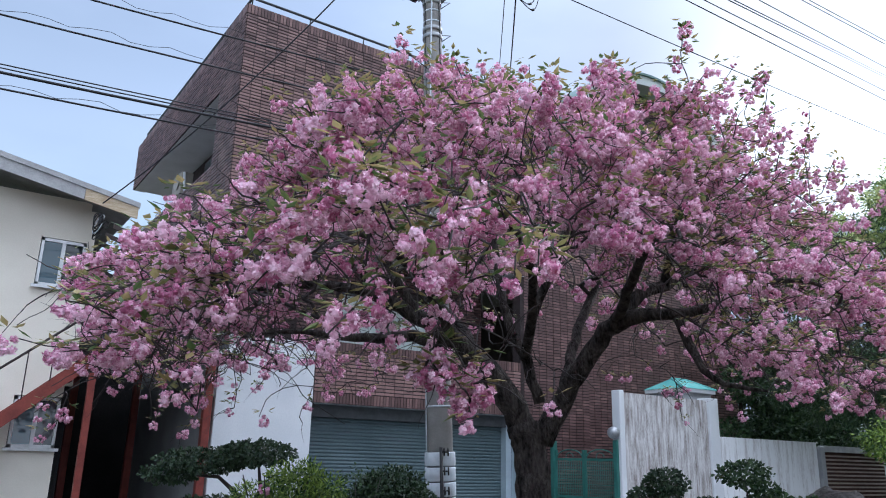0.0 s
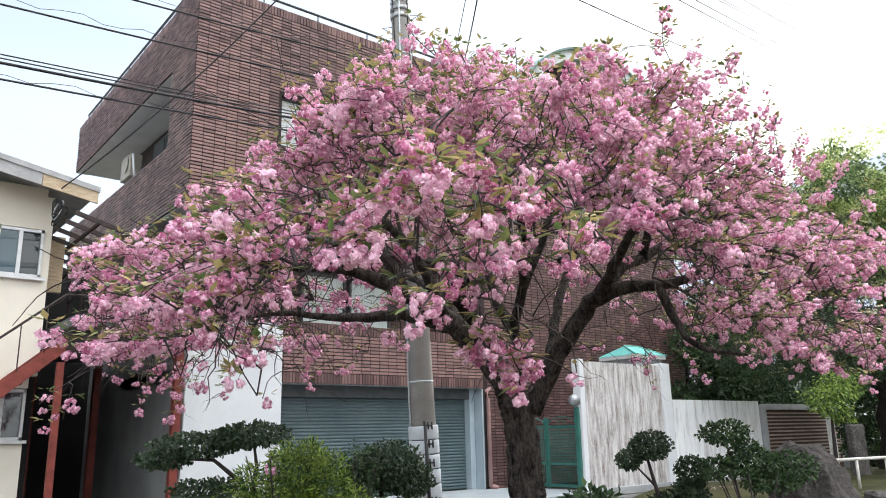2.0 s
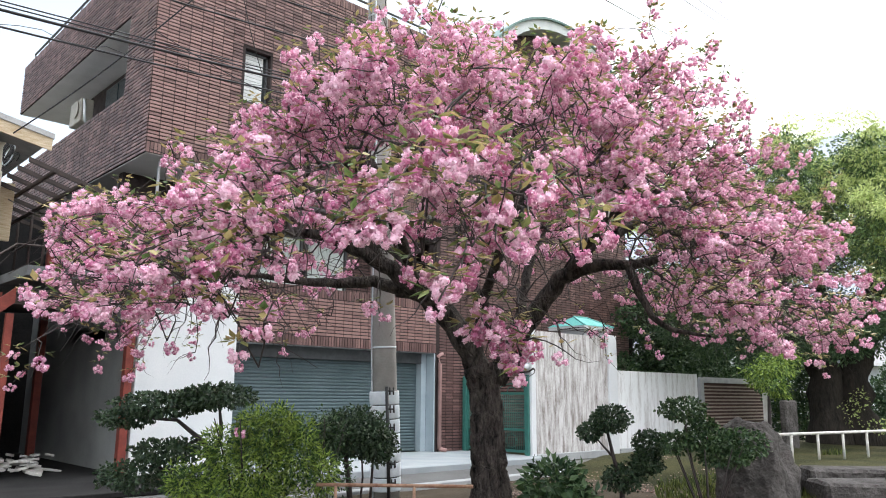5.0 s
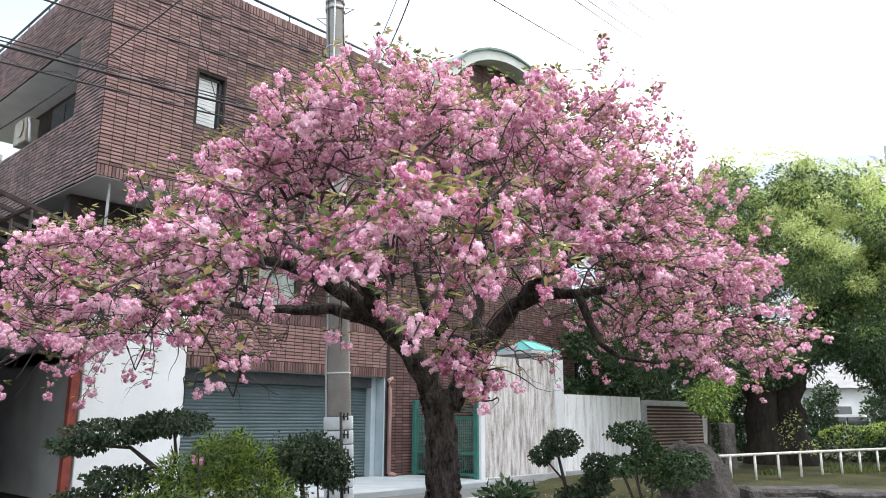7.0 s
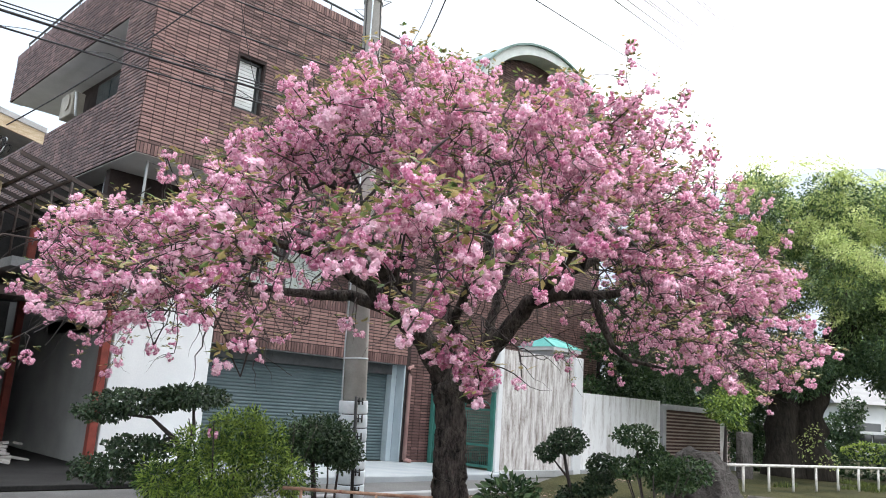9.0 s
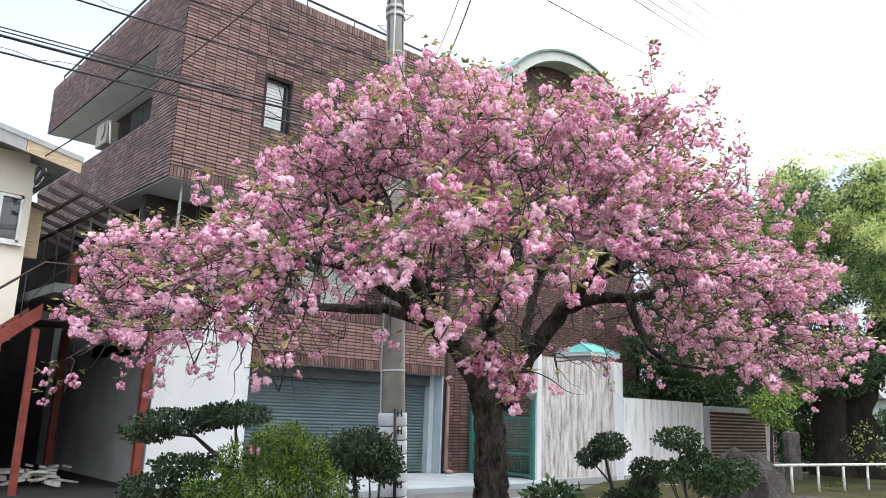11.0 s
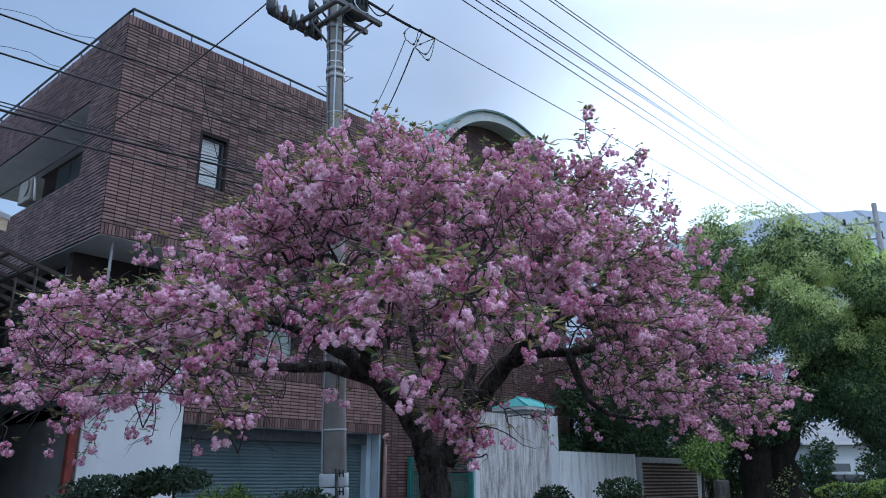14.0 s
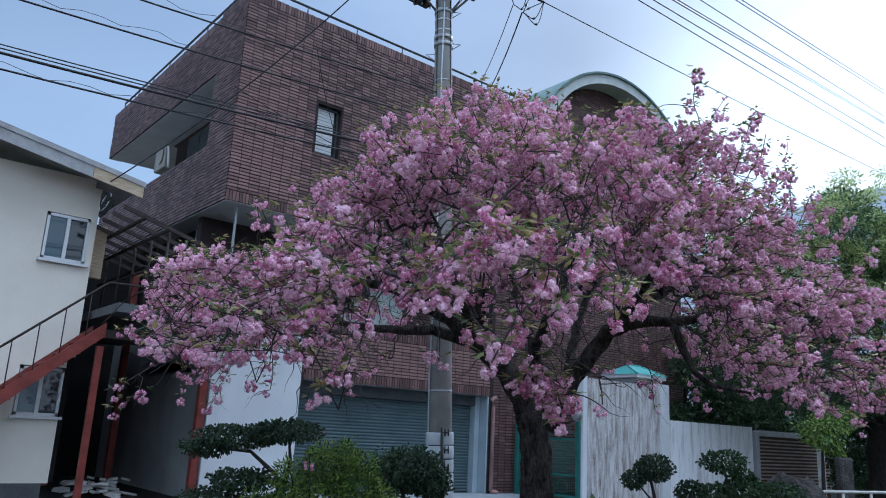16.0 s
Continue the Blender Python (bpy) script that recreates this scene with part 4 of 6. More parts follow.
def tp(u, v, z):
    """A place from metres along and across, about the trunk's foot."""
    return TU * u + TV * v + Vector((0, 0, z))
cherry = thing("cherry_tree", "old cherry tree in full bloom with pink double blossom", "tree", TREE)
rs = np.random.RandomState(11)

# main limbs: (points as u, v, z; radii)
BOUGHS = [
    ([(0.0, 0.02, -0.1), (0.0, 0.0, 0.35), (0.0, -0.02, 0.9), (0.0, -0.05, 1.4), (-0.03, -0.12, 1.7)], [0.30, 0.225, 0.182, 0.182, 0.19]),
    ([(0.0, -0.08, 1.55), (-0.1, -0.22, 1.88), (-0.2, -0.5, 2.25), (-0.4, -0.8, 2.53), (-0.6, -1.18, 2.78), (-0.72, -1.5, 2.95), (-0.85, -1.9, 3.06), (-0.95, -2.5, 3.08), (-1.05, -3.2, 2.95), (-1.2, -3.9, 2.6)], [0.175, 0.165, 0.15, 0.135, 0.1, 0.08, 0.062, 0.045, 0.03, 0.015]),
    ([(-0.35, -0.74, 2.47), (-0.3, -1.19, 2.62), (-0.22, -1.6, 2.64), (-0.1, -2.15, 2.66), (0.0, -2.8, 2.75), (0.1, -3.5, 2.7)], [0.1, 0.085, 0.072, 0.055, 0.035, 0.015]),
    ([(0.0, 0.06, 1.55), (-0.1, 0.32, 2.04), (-0.3, 0.6, 2.47), (-0.5, 0.85, 2.74), (-0.7, 1.13, 2.78), (-0.8, 1.43, 2.76), (-0.9, 1.75, 2.82), (-0.95, 2.1, 2.98), (-1.1, 2.5, 3.02), (-1.25, 2.95, 2.8)], [0.15, 0.135, 0.125, 0.11, 0.085, 0.068, 0.05, 0.036, 0.024, 0.012]),
    ([(-0.5, 0.85, 2.72), (-0.4, 1.05, 3.0), (-0.2, 1.4, 3.2), (0.0, 1.75, 3.45), (0.25, 2.2, 3.9), (0.3, 2.6, 4.4)], [0.095, 0.085, 0.072, 0.058, 0.038, 0.016]),
    ([(-0.8, 1.43, 2.76), (-0.88, 1.52, 2.46), (-0.98, 1.62, 2.2), (-1.1, 1.78, 2.06), (-1.3, 2.1, 1.98)], [0.058, 0.05, 0.04, 0.03, 0.014]),
    ([(-0.1, 0.06, 1.95), (-0.2, -0.08, 2.4), (-0.28, -0.2, 2.62), (-0.3, -0.32, 3.0), (-0.2, -0.42, 3.6), (-0.1, -0.45, 4.3), (0.0, -0.5, 5.0)], [0.075, 0.07, 0.062, 0.055, 0.045, 0.03, 0.014]),
    ([(-0.4, -0.8, 2.53), (-0.9, -0.9, 2.8), (-1.6, -1.0, 3.0), (-2.4, -1.1, 3.05), (-3.3, -1.1, 2.9), (-4.2, -1.05, 2.62)], [0.09, 0.075, 0.06, 0.045, 0.03, 0.013]),
    ([(-0.2, -0.1, 2.42), (-0.8, 0.0, 2.7), (-1.5, 0.05, 3.0), (-2.3, 0.0, 3.15), (-3.2, -0.05, 2.98), (-4.3, -0.1, 2.55)], [0.07, 0.062, 0.05, 0.04, 0.026, 0.012]),
    ([(-0.5, 0.85, 2.74), (-1.2, 0.95, 2.95), (-2.0, 1.05, 3.1), (-2.9, 1.15, 3.0), (-3.7, 1.1, 2.7)], [0.075, 0.06, 0.047, 0.03, 0.013]),
    ([(-0.1, 0.3, 2.0), (0.4, 0.45, 2.7), (1.0, 0.7, 3.4), (1.6, 1.1, 4.0), (2.1, 1.5, 4.4)], [0.085, 0.07, 0.055, 0.035, 0.016]),
    ([(-0.2, -0.5, 2.25), (0.4, -0.9, 2.9), (1.1, -1.5, 3.4), (1.8, -2.2, 3.7)], [0.08, 0.062, 0.042, 0.018]),
    ([(-0.6, -1.18, 2.78), (-0.75, -1.5, 3.3), (-0.8, -1.7, 3.9), (-0.8, -1.75, 4.5)], [0.07, 0.055, 0.038, 0.015]),
    ([(-0.2, 1.4, 3.2), (-0.6, 1.5, 3.7), (-0.9, 1.6, 4.2), (-1.0, 1.7, 4.5)], [0.06, 0.045, 0.03, 0.013]),
    ([(-0.8, 0.0, 2.7), (-0.9, 0.3, 3.4), (-0.8, 0.5, 4.2), (-0.6, 0.5, 5.0)], [0.06, 0.045, 0.032, 0.014]),
]
def smooth_line(pts, rad, step):
    """Catmull-Rom through the points, with a small wander."""
    P = [np.array(p, float) for p in pts]
    P = [2 * P[0] - P[1]] + P + [2 * P[-1] - P[-2]]
    out, rr = [], []
    for i in range(1, len(P) - 2):
        n = max(2, int(np.linalg.norm(P[i + 1] - P[i]) / step))
        for k in range(n):
            t = k / n
            out.append(0.5 * ((2 * P[i]) + (P[i + 1] - P[i - 1]) * t + (2 * P[i - 1] - 5 * P[i] + 4 * P[i + 1] - P[i + 2]) * t * t + (3 * P[i] - P[i - 1] - 3 * P[i + 1] + P[i + 2]) * t ** 3))
            rr.append(rad[i - 1] * (1 - t) + rad[i] * t)
    out.append(P[-2]); rr.append(rad[-1])
    out = [p + rs.normal(0, 0.02 * step / 0.14, 3) * min(1, r * 8) * (j > 1) for j, (p, r) in enumerate(zip(out, rr))]
    return out, rr

nodes = []
for n, (pts, rad) in enumerate(BOUGHS):
    line, rr = smooth_line(pts, rad if n == 0 else [0.86 * q for q in rad], 0.06 if n == 0 else 0.12)
    bm = bmesh.new()
    sides = 44 if n == 0 else 14
    world_line = [tp(*p) for p in line]
    tube(bm, world_line, rr, sides)
    bm.verts.ensure_lookup_table()
    for v in bm.verts:
        i = min(range(len(world_line)), key=lambda k: (world_line[k] - v.co).length_squared)
        out = v.co - world_line[i]
        a = math.atan2(out.y, out.x)
        w = noise.noise((math.cos(a) * 2.2, math.sin(a) * 2.2, v.co.z * 1.4 + n * 7))
        f = noise.noise(v.co * 9.0)
        ridge = abs(noise.noise((math.cos(a) * 4.5, math.sin(a) * 4.5, v.co.z * 1.6 + n))) + 0.25 * abs(noise.noise((math.cos(a) * 11, math.sin(a) * 11, v.co.z * 5.0 + n)))
        v.co += out * (0.2 * w + 0.08 * f - (0.22 * ridge if n == 0 else 0.1 * ridge))
        if n == 0 and v.co.z < 0.5:
            v.co += Vector((out.x, out.y, 0)) * (0.5 - v.co.z) * (0.35 + 0.5 * noise.noise((math.cos(a) * 1.3, math.sin(a) * 1.3, 4.0)))
    part("trunk" if n == 0 else "limb", bm, BARK, cherry, "dark fissured bark trunk" if n == 0 else "")
    nodes += [(p, r) for p, r in zip(line, rr)][(3 if n else 99):]

# crown: a broad dome, its rim drooping, higher over the trunk than over the long left limb
RIM_U = [-5.9, -5.4, -4.6, -3.5, -2.0, 0.0, 1.0, 2.0, 3.0, 4.1]
RIM_L = [-0.7, -1.65, -2.55, -3.45, -4.35, -5.35, -5.35, -4.8, -3.8, -1.6]
RIM_R = [-0.1, 0.3, 0.8, 1.5, 2.95, 4.45, 4.55, 4.2, 3.3, 1.2]
RIDGE_Z = [2.45, 2.9, 3.6, 4.45, 5.3, 6.02, 6.06, 5.5, 4.55, 3.0]
DOME_S = [-1.02, -0.96, -0.84, -0.69, -0.58, -0.49, -0.37, -0.29, -0.15, 0.0, 0.14, 0.25, 0.37, 0.5, 0.63, 0.74, 0.82, 0.91, 1.0]
DOME_F = [0.05, 0.27, 0.36, 0.40, 0.48, 0.56, 0.66, 0.77, 0.88, 1.0, 0.95, 0.84, 0.83, 0.91, 0.87, 0.71, 0.54, 0.34, 0.12]
def crown(u, v):
    """How far out a place lies (1: the rim), and the heights of the crown's upper and lower side there."""
    lo, hi = float(np.interp(u, RIM_U, RIM_L)), float(np.interp(u, RIM_U, RIM_R))
    s = (2 * v - lo - hi) / (hi - lo)
    s *= 1 - 0.07 * noise.noise((u * 0.9, v * 0.9, 5.0))
    rho = math.sqrt(min(1.0, ((u + 0.8) / 5.1) ** 2) * (1 - s * s) + s * s) if abs(s) < 1 else abs(s)
    top = 2.0 + (float(np.interp(u, RIM_U, RIDGE_Z)) - 2.0) * float(np.interp(s, DOME_S, DOME_F)) + 0.16 * noise.noise((u * 1.3, v * 1.3, 9.0))
    low = 2.75 - 1.05 * min(rho, 1.0) ** 1.6 + 0.2 * noise.noise((u * 1.3, v * 1.3, 2.0))
    low += 0.34 * math.exp(-(s / 0.42) ** 2) + (0.12 if s > 0.3 else 0.0)
    if -0.2 < v < 1.5 and u < -0.8:    # the canopy's underside climbs towards the fork
        low = max(low, 2.75 + 0.2 * (u + 3.0))
    if s < -0.5:
        low -= 0.2 * min(1.0, (-0.5 - s) * 3)
    return rho, s, top, low

def flow(u, v, s):
    """Outwards over the ground from the fork."""
    d = np.array([u + 0.3, v, 0.0])
    return d / (np.linalg.norm(d) + 0.3)

shoots = []                      # each a list of (point, blossom size or 0)
count = 0
def grow(p, d, length, bend, first, size, gap=0.15, over=0.12):
    """A shoot from p along d that bends as it goes, with blossom from a share of its length on; it ends where it leaves the crown."""
    global count
    steps = max(2, int(length / gap))
    line = [(p.copy(), 0.0)]
    for k in range(steps):
        d = d + bend / steps + rs.normal(0, 0.13, 3)
        d /= np.linalg.norm(d)
        if p[2] + d[2] * gap > crown(p[0], p[1])[2] + over and k > 1:
            break
        p = p + d * gap
        t = (k + 1) / steps
        s = size * rs.uniform(0.7, 1.2) if t >= first and rs.uniform() < 0.9 else 0.0
        line.append((p.copy(), s))
        count += s > 0
    shoots.append(line)

while count < 3300:
    u = -5.8 + 9.4 * rs.beta(1.6, 1.8)
    lo, hi = np.interp(u, RIM_U, RIM_L), np.interp(u, RIM_U, RIM_R)
    v = rs.uniform(lo, hi) if count < 2750 else rs.uniform(0.6, 4.3)        # the sunny side bears more
    rho, s, top, low = crown(u, v)
    if rho > 1 or abs(s) > 0.99 or top < low + 0.1:
        continue
    pick = rs.uniform()
    thick = top - low
    if pick < 0.56:              # the outer skin
        z = top - rs.uniform(0, 1) ** 1.5 * min(1.3, 0.6 * thick) - 0.05
    elif pick < 0.86:
        z = low + thick * rs.uniform(0.3, 0.9)
    else:                        # the drooping rim
        if rho < 0.62:
            continue
        z = low + rs.uniform(-0.1, 0.5)
    g = noise.noise((u * 0.95, v * 0.95, z * 1.1)) + 0.4 * noise.noise((u * 2.3, v * 2.3, z * 2.3 + 7))
    if g < -0.16 + (0.06 if s > 0.45 and z > 3.6 else 0.0):
        continue
    if z < 2.95 and -2.5 < v < 1.0 and u > -3.8:          # open round the fork
        continue
    if s > 0.4 and z > 3.7 and noise.noise((u * 1.6, v * 1.6, z * 1.6)) < -0.05:          # thinner where the sky shows through
        continue
    if (z < 2.35 and s < 0.1 and rs.uniform() < 0.5) or (z < 3.0 and s > 0.2 and rs.uniform() < 0.42):           # sparse hanging ends
        continue
    d = flow(u, v, s)
    if pick < 0.86:
        aim = d * (0.45 + 0.7 * rho) + np.array([0, 0, 1.1 - 1.0 * rho]) + rs.normal(0, 0.35, 3)
        bend = np.array([0, 0, -0.25 * rho])
    else:
        aim = d * 0.8 + np.array([0, 0, -0.45]) + rs.normal(0, 0.3, 3)
        bend = np.array([0, 0, -0.5])
    aim /= np.linalg.norm(aim)
    ln = rs.uniform(0.35, 0.85)
    grow(np.array([u, v, z]) - aim * ln * 0.8, aim, ln, bend, 0.25, rs.choice((0.75, 0.9, 1.0) if z < 2.7 else (0.95, 1.1, 1.25)))
# the low skirt over the carport, and the inner side of the far rim
made = 0
while made < 104:
    u, v = (rs.uniform(-2.6, -0.6), rs.uniform(-4.6, -2.5)) if made < 24 else (rs.uniform(-2.4, 1.5), rs.uniform(1.2, 3.7)) if made < 84 else (rs.uniform(-1.6, 0.8), rs.uniform(0.8, 2.0))
    rho, s, top, low = crown(u, v)
    if abs(s) > 0.97 or noise.noise((u * 1.3, v * 1.3, 4.0)) < -0.12:
        continue
    made += 1
    p = np.array([u, v, low + rs.uniform(0.05, 0.5) + (0.35 if made > 84 else 0.0)])
    grow(p, flow(u, v, s) * 0.6 + np.array([0, 0, -0.35]) + rs.normal(0, 0.35, 3), rs.uniform(0.35, 0.7), np.array([0, 0, -0.6]), 0.35, 0.8)
# the fringe that hangs towards the walk, in twos and threes, and single outer clusters
FRINGE = [(-5.3, -1.06, 2.33), (-5.15, -0.98, 2.2), (-5.42, -0.1, 2.14), (-5.05, -0.28, 2.36), (-4.8, -0.55, 2.5), (-4.68, -0.3, 1.83), (-4.65, -0.08, 1.8), (-4.75, -0.24, 1.67), (-4.72, -0.08, 1.6), (-3.7, 0.29, 1.68), (-4.65, -0.55, 2.08), (-4.5, -0.37, 2.14), (-1.5, -2.05, 1.82), (-1.6, -2.47, 1.68), (-1.6, -3.05, 1.85), (-2.0, -2.55, 2.18), (-2.2, -2.0, 2.12), (-2.6, -1.06, 2.13), (-2.1, 3.02, 2.97), (-2.0, 3.2, 2.45), (-1.9, 3.39, 2.26), (-2.7, 2.2, 1.78), (-4.6, 0.32, 2.36), (-1.6, -3.25, 3.85)]
for k, q in enumerate(FRINGE):
    p = np.array(q)
    up = 0.22 if k < 23 else -0.3
    start = p + np.array([0.25, 0.0, up])
    line = [(start, 0.0), (start * 0.5 + p * 0.5 + np.array([0, 0, 0.05]), 0.0)]
    for j in range(1 if k in (9, 12, 13, 14, 18) else 4 if 4 < k < 9 else rs.randint(2, 4)):
        line.append((p + rs.normal(0, 0.055, 3) * (j > 0), rs.uniform(0.85, 1.05)))
    shoots.append(line)
# loose sprigs that stand up out of the crown
made = 0
while made < 20:
    u, v = rs.uniform(-2.5, 1.0), rs.uniform(-4.2, 3.8)
    rho, s, top, low = crown(u, v)
    if rho > 0.95 or rs.uniform() > 0.45 + 0.5 * s or -2.2 < v < 1.4:
        continue
    made += 1
    grow(np.array([u, v, top - 0.3]), flow(u, v, s) * 0.5 * rho + np.array([0, 0, 1.0]) + rs.normal(0, 0.25, 3), rs.uniform(0.4, 0.85), np.array([0, 0, 0.2]), 0.15, 0.95, 0.12, 0.5)

# wood: every shoot joins the nearest limb or branch, the inner ones first
CAP = 30000
NP, NPAR, NR = np.zeros((CAP, 3)), np.full(CAP, -1), np.zeros(CAP)
cnt = len(nodes)
NP[:cnt] = [p for p, r in nodes]
NR[:cnt] = [r for p, r in nodes]
base_n = cnt
heads = np.array([s[0][0] for s in shoots])
d0 = ((heads[:, None, :] - NP[None, :cnt]) ** 2).sum(-1).min(1)
spots, sizes, tips = [], [], []
for s in np.argsort(d0):
    p = heads[s]
    d = ((NP[:cnt] - p) ** 2).sum(-1)
    d += 0.6 * np.clip(NP[:cnt, 2] - p[2] - 0.1, 0, None) ** 2
    j = int(np.argmin(d))
    gap = math.sqrt(d[j])
    k = max(1, min(8, int(gap / 0.12)))
    a, bow, prev = NP[j].copy(), rs.normal(0, 0.06, 3) * gap * 2 + np.array([0, 0, 0.14 * gap]), j
    chain = [a * (1 - i / k) + p * i / k + bow * 2.4 * (i / k) * (1 - i / k) for i in range(1, k + 1)] + [q for q, size in shoots[s][1:]]
    if cnt + len(chain) >= CAP:
        break
    for q in chain:
        NP[cnt], NPAR[cnt], prev = q, prev, cnt
        cnt += 1
    flowering = [(q, size) for q, size in shoots[s] if size > 0]
    for m, (q, size) in enumerate(flowering):
        a = rs.uniform(0, math.tau)
        spots.append(q + np.array([0.05 * math.cos(a), 0.05 * math.sin(a), -0.035]))
        sizes.append(size)
        tips.append(m == len(flowering) - 1)
load = np.zeros(cnt)
for i in range(cnt - 1, base_n - 1, -1):
    load[i] = max(load[i], 0.0036 ** 2.3)
    if NPAR[i] >= base_n:
        load[NPAR[i]] += load[i]
rad_n = np.clip(load ** (1 / 2.3), 0.0042, 0.04)
tv, tf = [], []
def stick(a, b, ra, rb, sides=4):
    a, b = Vector(a), Vector(b)
    d = (b - a)
    if d.length < 1e-4:
        return
    d.normalize()
    x = d.orthogonal().normalized()
    y = d.cross(x)
    o = len(tv)
    for c, r in ((a, float(ra)), (b, float(rb))):
        for k in range(sides):
            an = math.tau * k / sides
            tv.append(c + r * (math.cos(an) * x + math.sin(an) * y))
    for k in range(sides):
        tf.append((o + k, o + (k + 1) % sides, o + sides + (k + 1) % sides, o + sides + k))
for i in range(base_n, cnt):
    j = NPAR[i]
    stick(tp(*NP[j]), tp(*NP[i]), min(rad_n[i] * 1.15, NR[j] if j < base_n else 1), rad_n[i], 6 if rad_n[i] > 0.012 else 4)
# bare arching twigs under and inside the crown
for _ in range(4200):
    j = rs.randint(base_n, cnt)
    p = NP[j].copy()
    rho, s, top, low = crown(p[0], p[1])
    if rho > 0.92 or p[2] > min(4.3, top - 0.4):
        continue
    d = flow(p[0], p[1], s) * 0.8 + rs.normal(0, 0.5, 3) + np.array([0, 0, -0.1])
    d /= np.linalg.norm(d)
    r0 = rs.uniform(0.0035, 0.007)
    for i in range(7):
        q = p + d * 0.065
        stick(tp(*p), tp(*q), r0 * (1 - 0.13 * i), r0 * (0.87 - 0.13 * i), 4)
        p, d = q, d + rs.normal(0, 0.3, 3) + np.array([0, 0, -0.06])
        d /= np.linalg.norm(d)
# long curling bare ends that hang from the left limb
made = 0
while made < 150:
    j = rs.randint(base_n, cnt)
    p = NP[j].copy()
    if not (-3.5 < p[0] < 0.3 and -4.6 < p[1] < -1.0 and 1.9 < p[2] < 3.0):
        continue
    made += 1
    d, curl = np.array([rs.normal(-0.2, 0.5), rs.normal(0, 0.8), rs.normal(-0.2, 0.4)]), rs.normal(0, 0.22, 3)
    for i in range(rs.randint(8, 14)):
        d = d / np.linalg.norm(d) + curl + rs.normal(0, 0.12, 3) + np.array([0, 0, -0.05])
        q = p + d / np.linalg.norm(d) * 0.055
        stick(tp(*p), tp(*q), 0.0055 - 0.0002 * i, 0.0053 - 0.0002 * i, 4)
        p = q
bulk("twig_mass", tv, tf, TWIG, cherry, "", "stuff", True)

# blossom: short ruffled petals packed round a core into double flowers, flowers hanging together in clusters
ICO = bmesh.new()
bmesh.ops.create_icosphere(ICO, subdivisions=1, radius=1.0)
ICO_V, ICO_F = [v.co.copy() for v in ICO.verts], [tuple(v.index for v in f.verts) for f in ICO.faces]
ICO.free()
def cluster_mesh(seed, flowers=5, petals=24):
    r = np.random.RandomState(seed)
    v, f = [], []
    def ball(c, rad):
        o = len(v)
        v.extend([c + p * rad * r.uniform(0.85, 1.1) for p in ICO_V])
        f.extend([(o + a, o + b, o + c2) for a, b, c2 in ICO_F])
    spread = 0.026 + 0.0035 * flowers
    for k in range(flowers):
        zz = 0.7 - 1.6 * (k + 0.5) / flowers
        aa = k * 2.399 + r.uniform(-0.5, 0.5)
        g = Vector((math.sqrt(1 - zz * zz) * math.cos(aa), math.sqrt(1 - zz * zz) * math.sin(aa), zz))
        c = g * spread * r.uniform(0.72, 1.2) - Vector((0, 0, 0.012))
        fs = r.uniform(0.9, 1.25)
        ball(c, 0.0185 * fs)
        x = g.orthogonal().normalized()
        y = g.cross(x)
        for m in range(petals):
            tilt = math.acos(1 - 1.6 * (m + 0.5) / petals) + r.uniform(-0.15, 0.15)
            ang = m * 2.399 + r.uniform(-0.4, 0.4)
            out = math.cos(ang) * x + math.sin(ang) * y
            side = g.cross(out)
            rad = math.cos(tilt) * g + math.sin(tilt) * out
            flat = math.cos(tilt) * out - math.sin(tilt) * g
            lean = r.uniform(0.35, 1.2)
            dirn = (math.cos(lean) * rad + math.sin(lean) * (flat + side * r.uniform(-0.9, 0.9))).normalized()
            wide = dirn.cross(rad)
            wide = wide.normalized() if wide.length > 0.05 else side
            wide = (wide + rad * r.uniform(-0.5, 0.5)).normalized()
            ln, wd = r.uniform(0.011, 0.017) * fs, r.uniform(0.0075, 0.011) * fs
            b0 = c + rad * 0.0165 * fs - dirn * 0.004
            o = len(v)
            v += [b0, b0 + dirn * ln * 0.75 + wide * wd, b0 + dirn * ln + rad * r.uniform(-0.004, 0.002), b0 + dirn * ln * 0.75 - wide * wd]
            f += [(o, o + 1, o + 2), (o, o + 2, o + 3)]
    return np.array([tuple(p) for p in v]), np.array(f)
KINDS = [cluster_mesh(100 + i, 4 + i % 8, 22) for i in range(16)]
near_order = np.argsort([p[0] for p in spots])
NEAR = set(int(i) for i in near_order[:300])
meshes = []
for v, f in KINDS:
    me = bpy.data.meshes.new("blossom")
    me.from_pydata(v.tolist(), [], f.tolist())
    me.materials.append(PETAL)
    meshes.append(me)
bv, bf, off = [], [], 0
lv, lf = [], []
def leaf_blade(p, d, length, width, up):
    d = d.normalized()
    s = d.cross(up)
    s = s.normalized() if s.length > 1e-4 else d.orthogonal().normalized()
    n = s.cross(d)
    o = len(lv)
    lv.extend([p, p + d * length * 0.45 + s * width - n * width * 0.3, p + d * length * 0.5, p + d * length * 0.45 - s * width - n * width * 0.3, p + d * length - n * length * 0.12])
    lf.extend([(o, o + 1, o + 2), (o, o + 2, o + 3), (o + 1, o + 4, o + 2), (o + 2, o + 4, o + 3)])
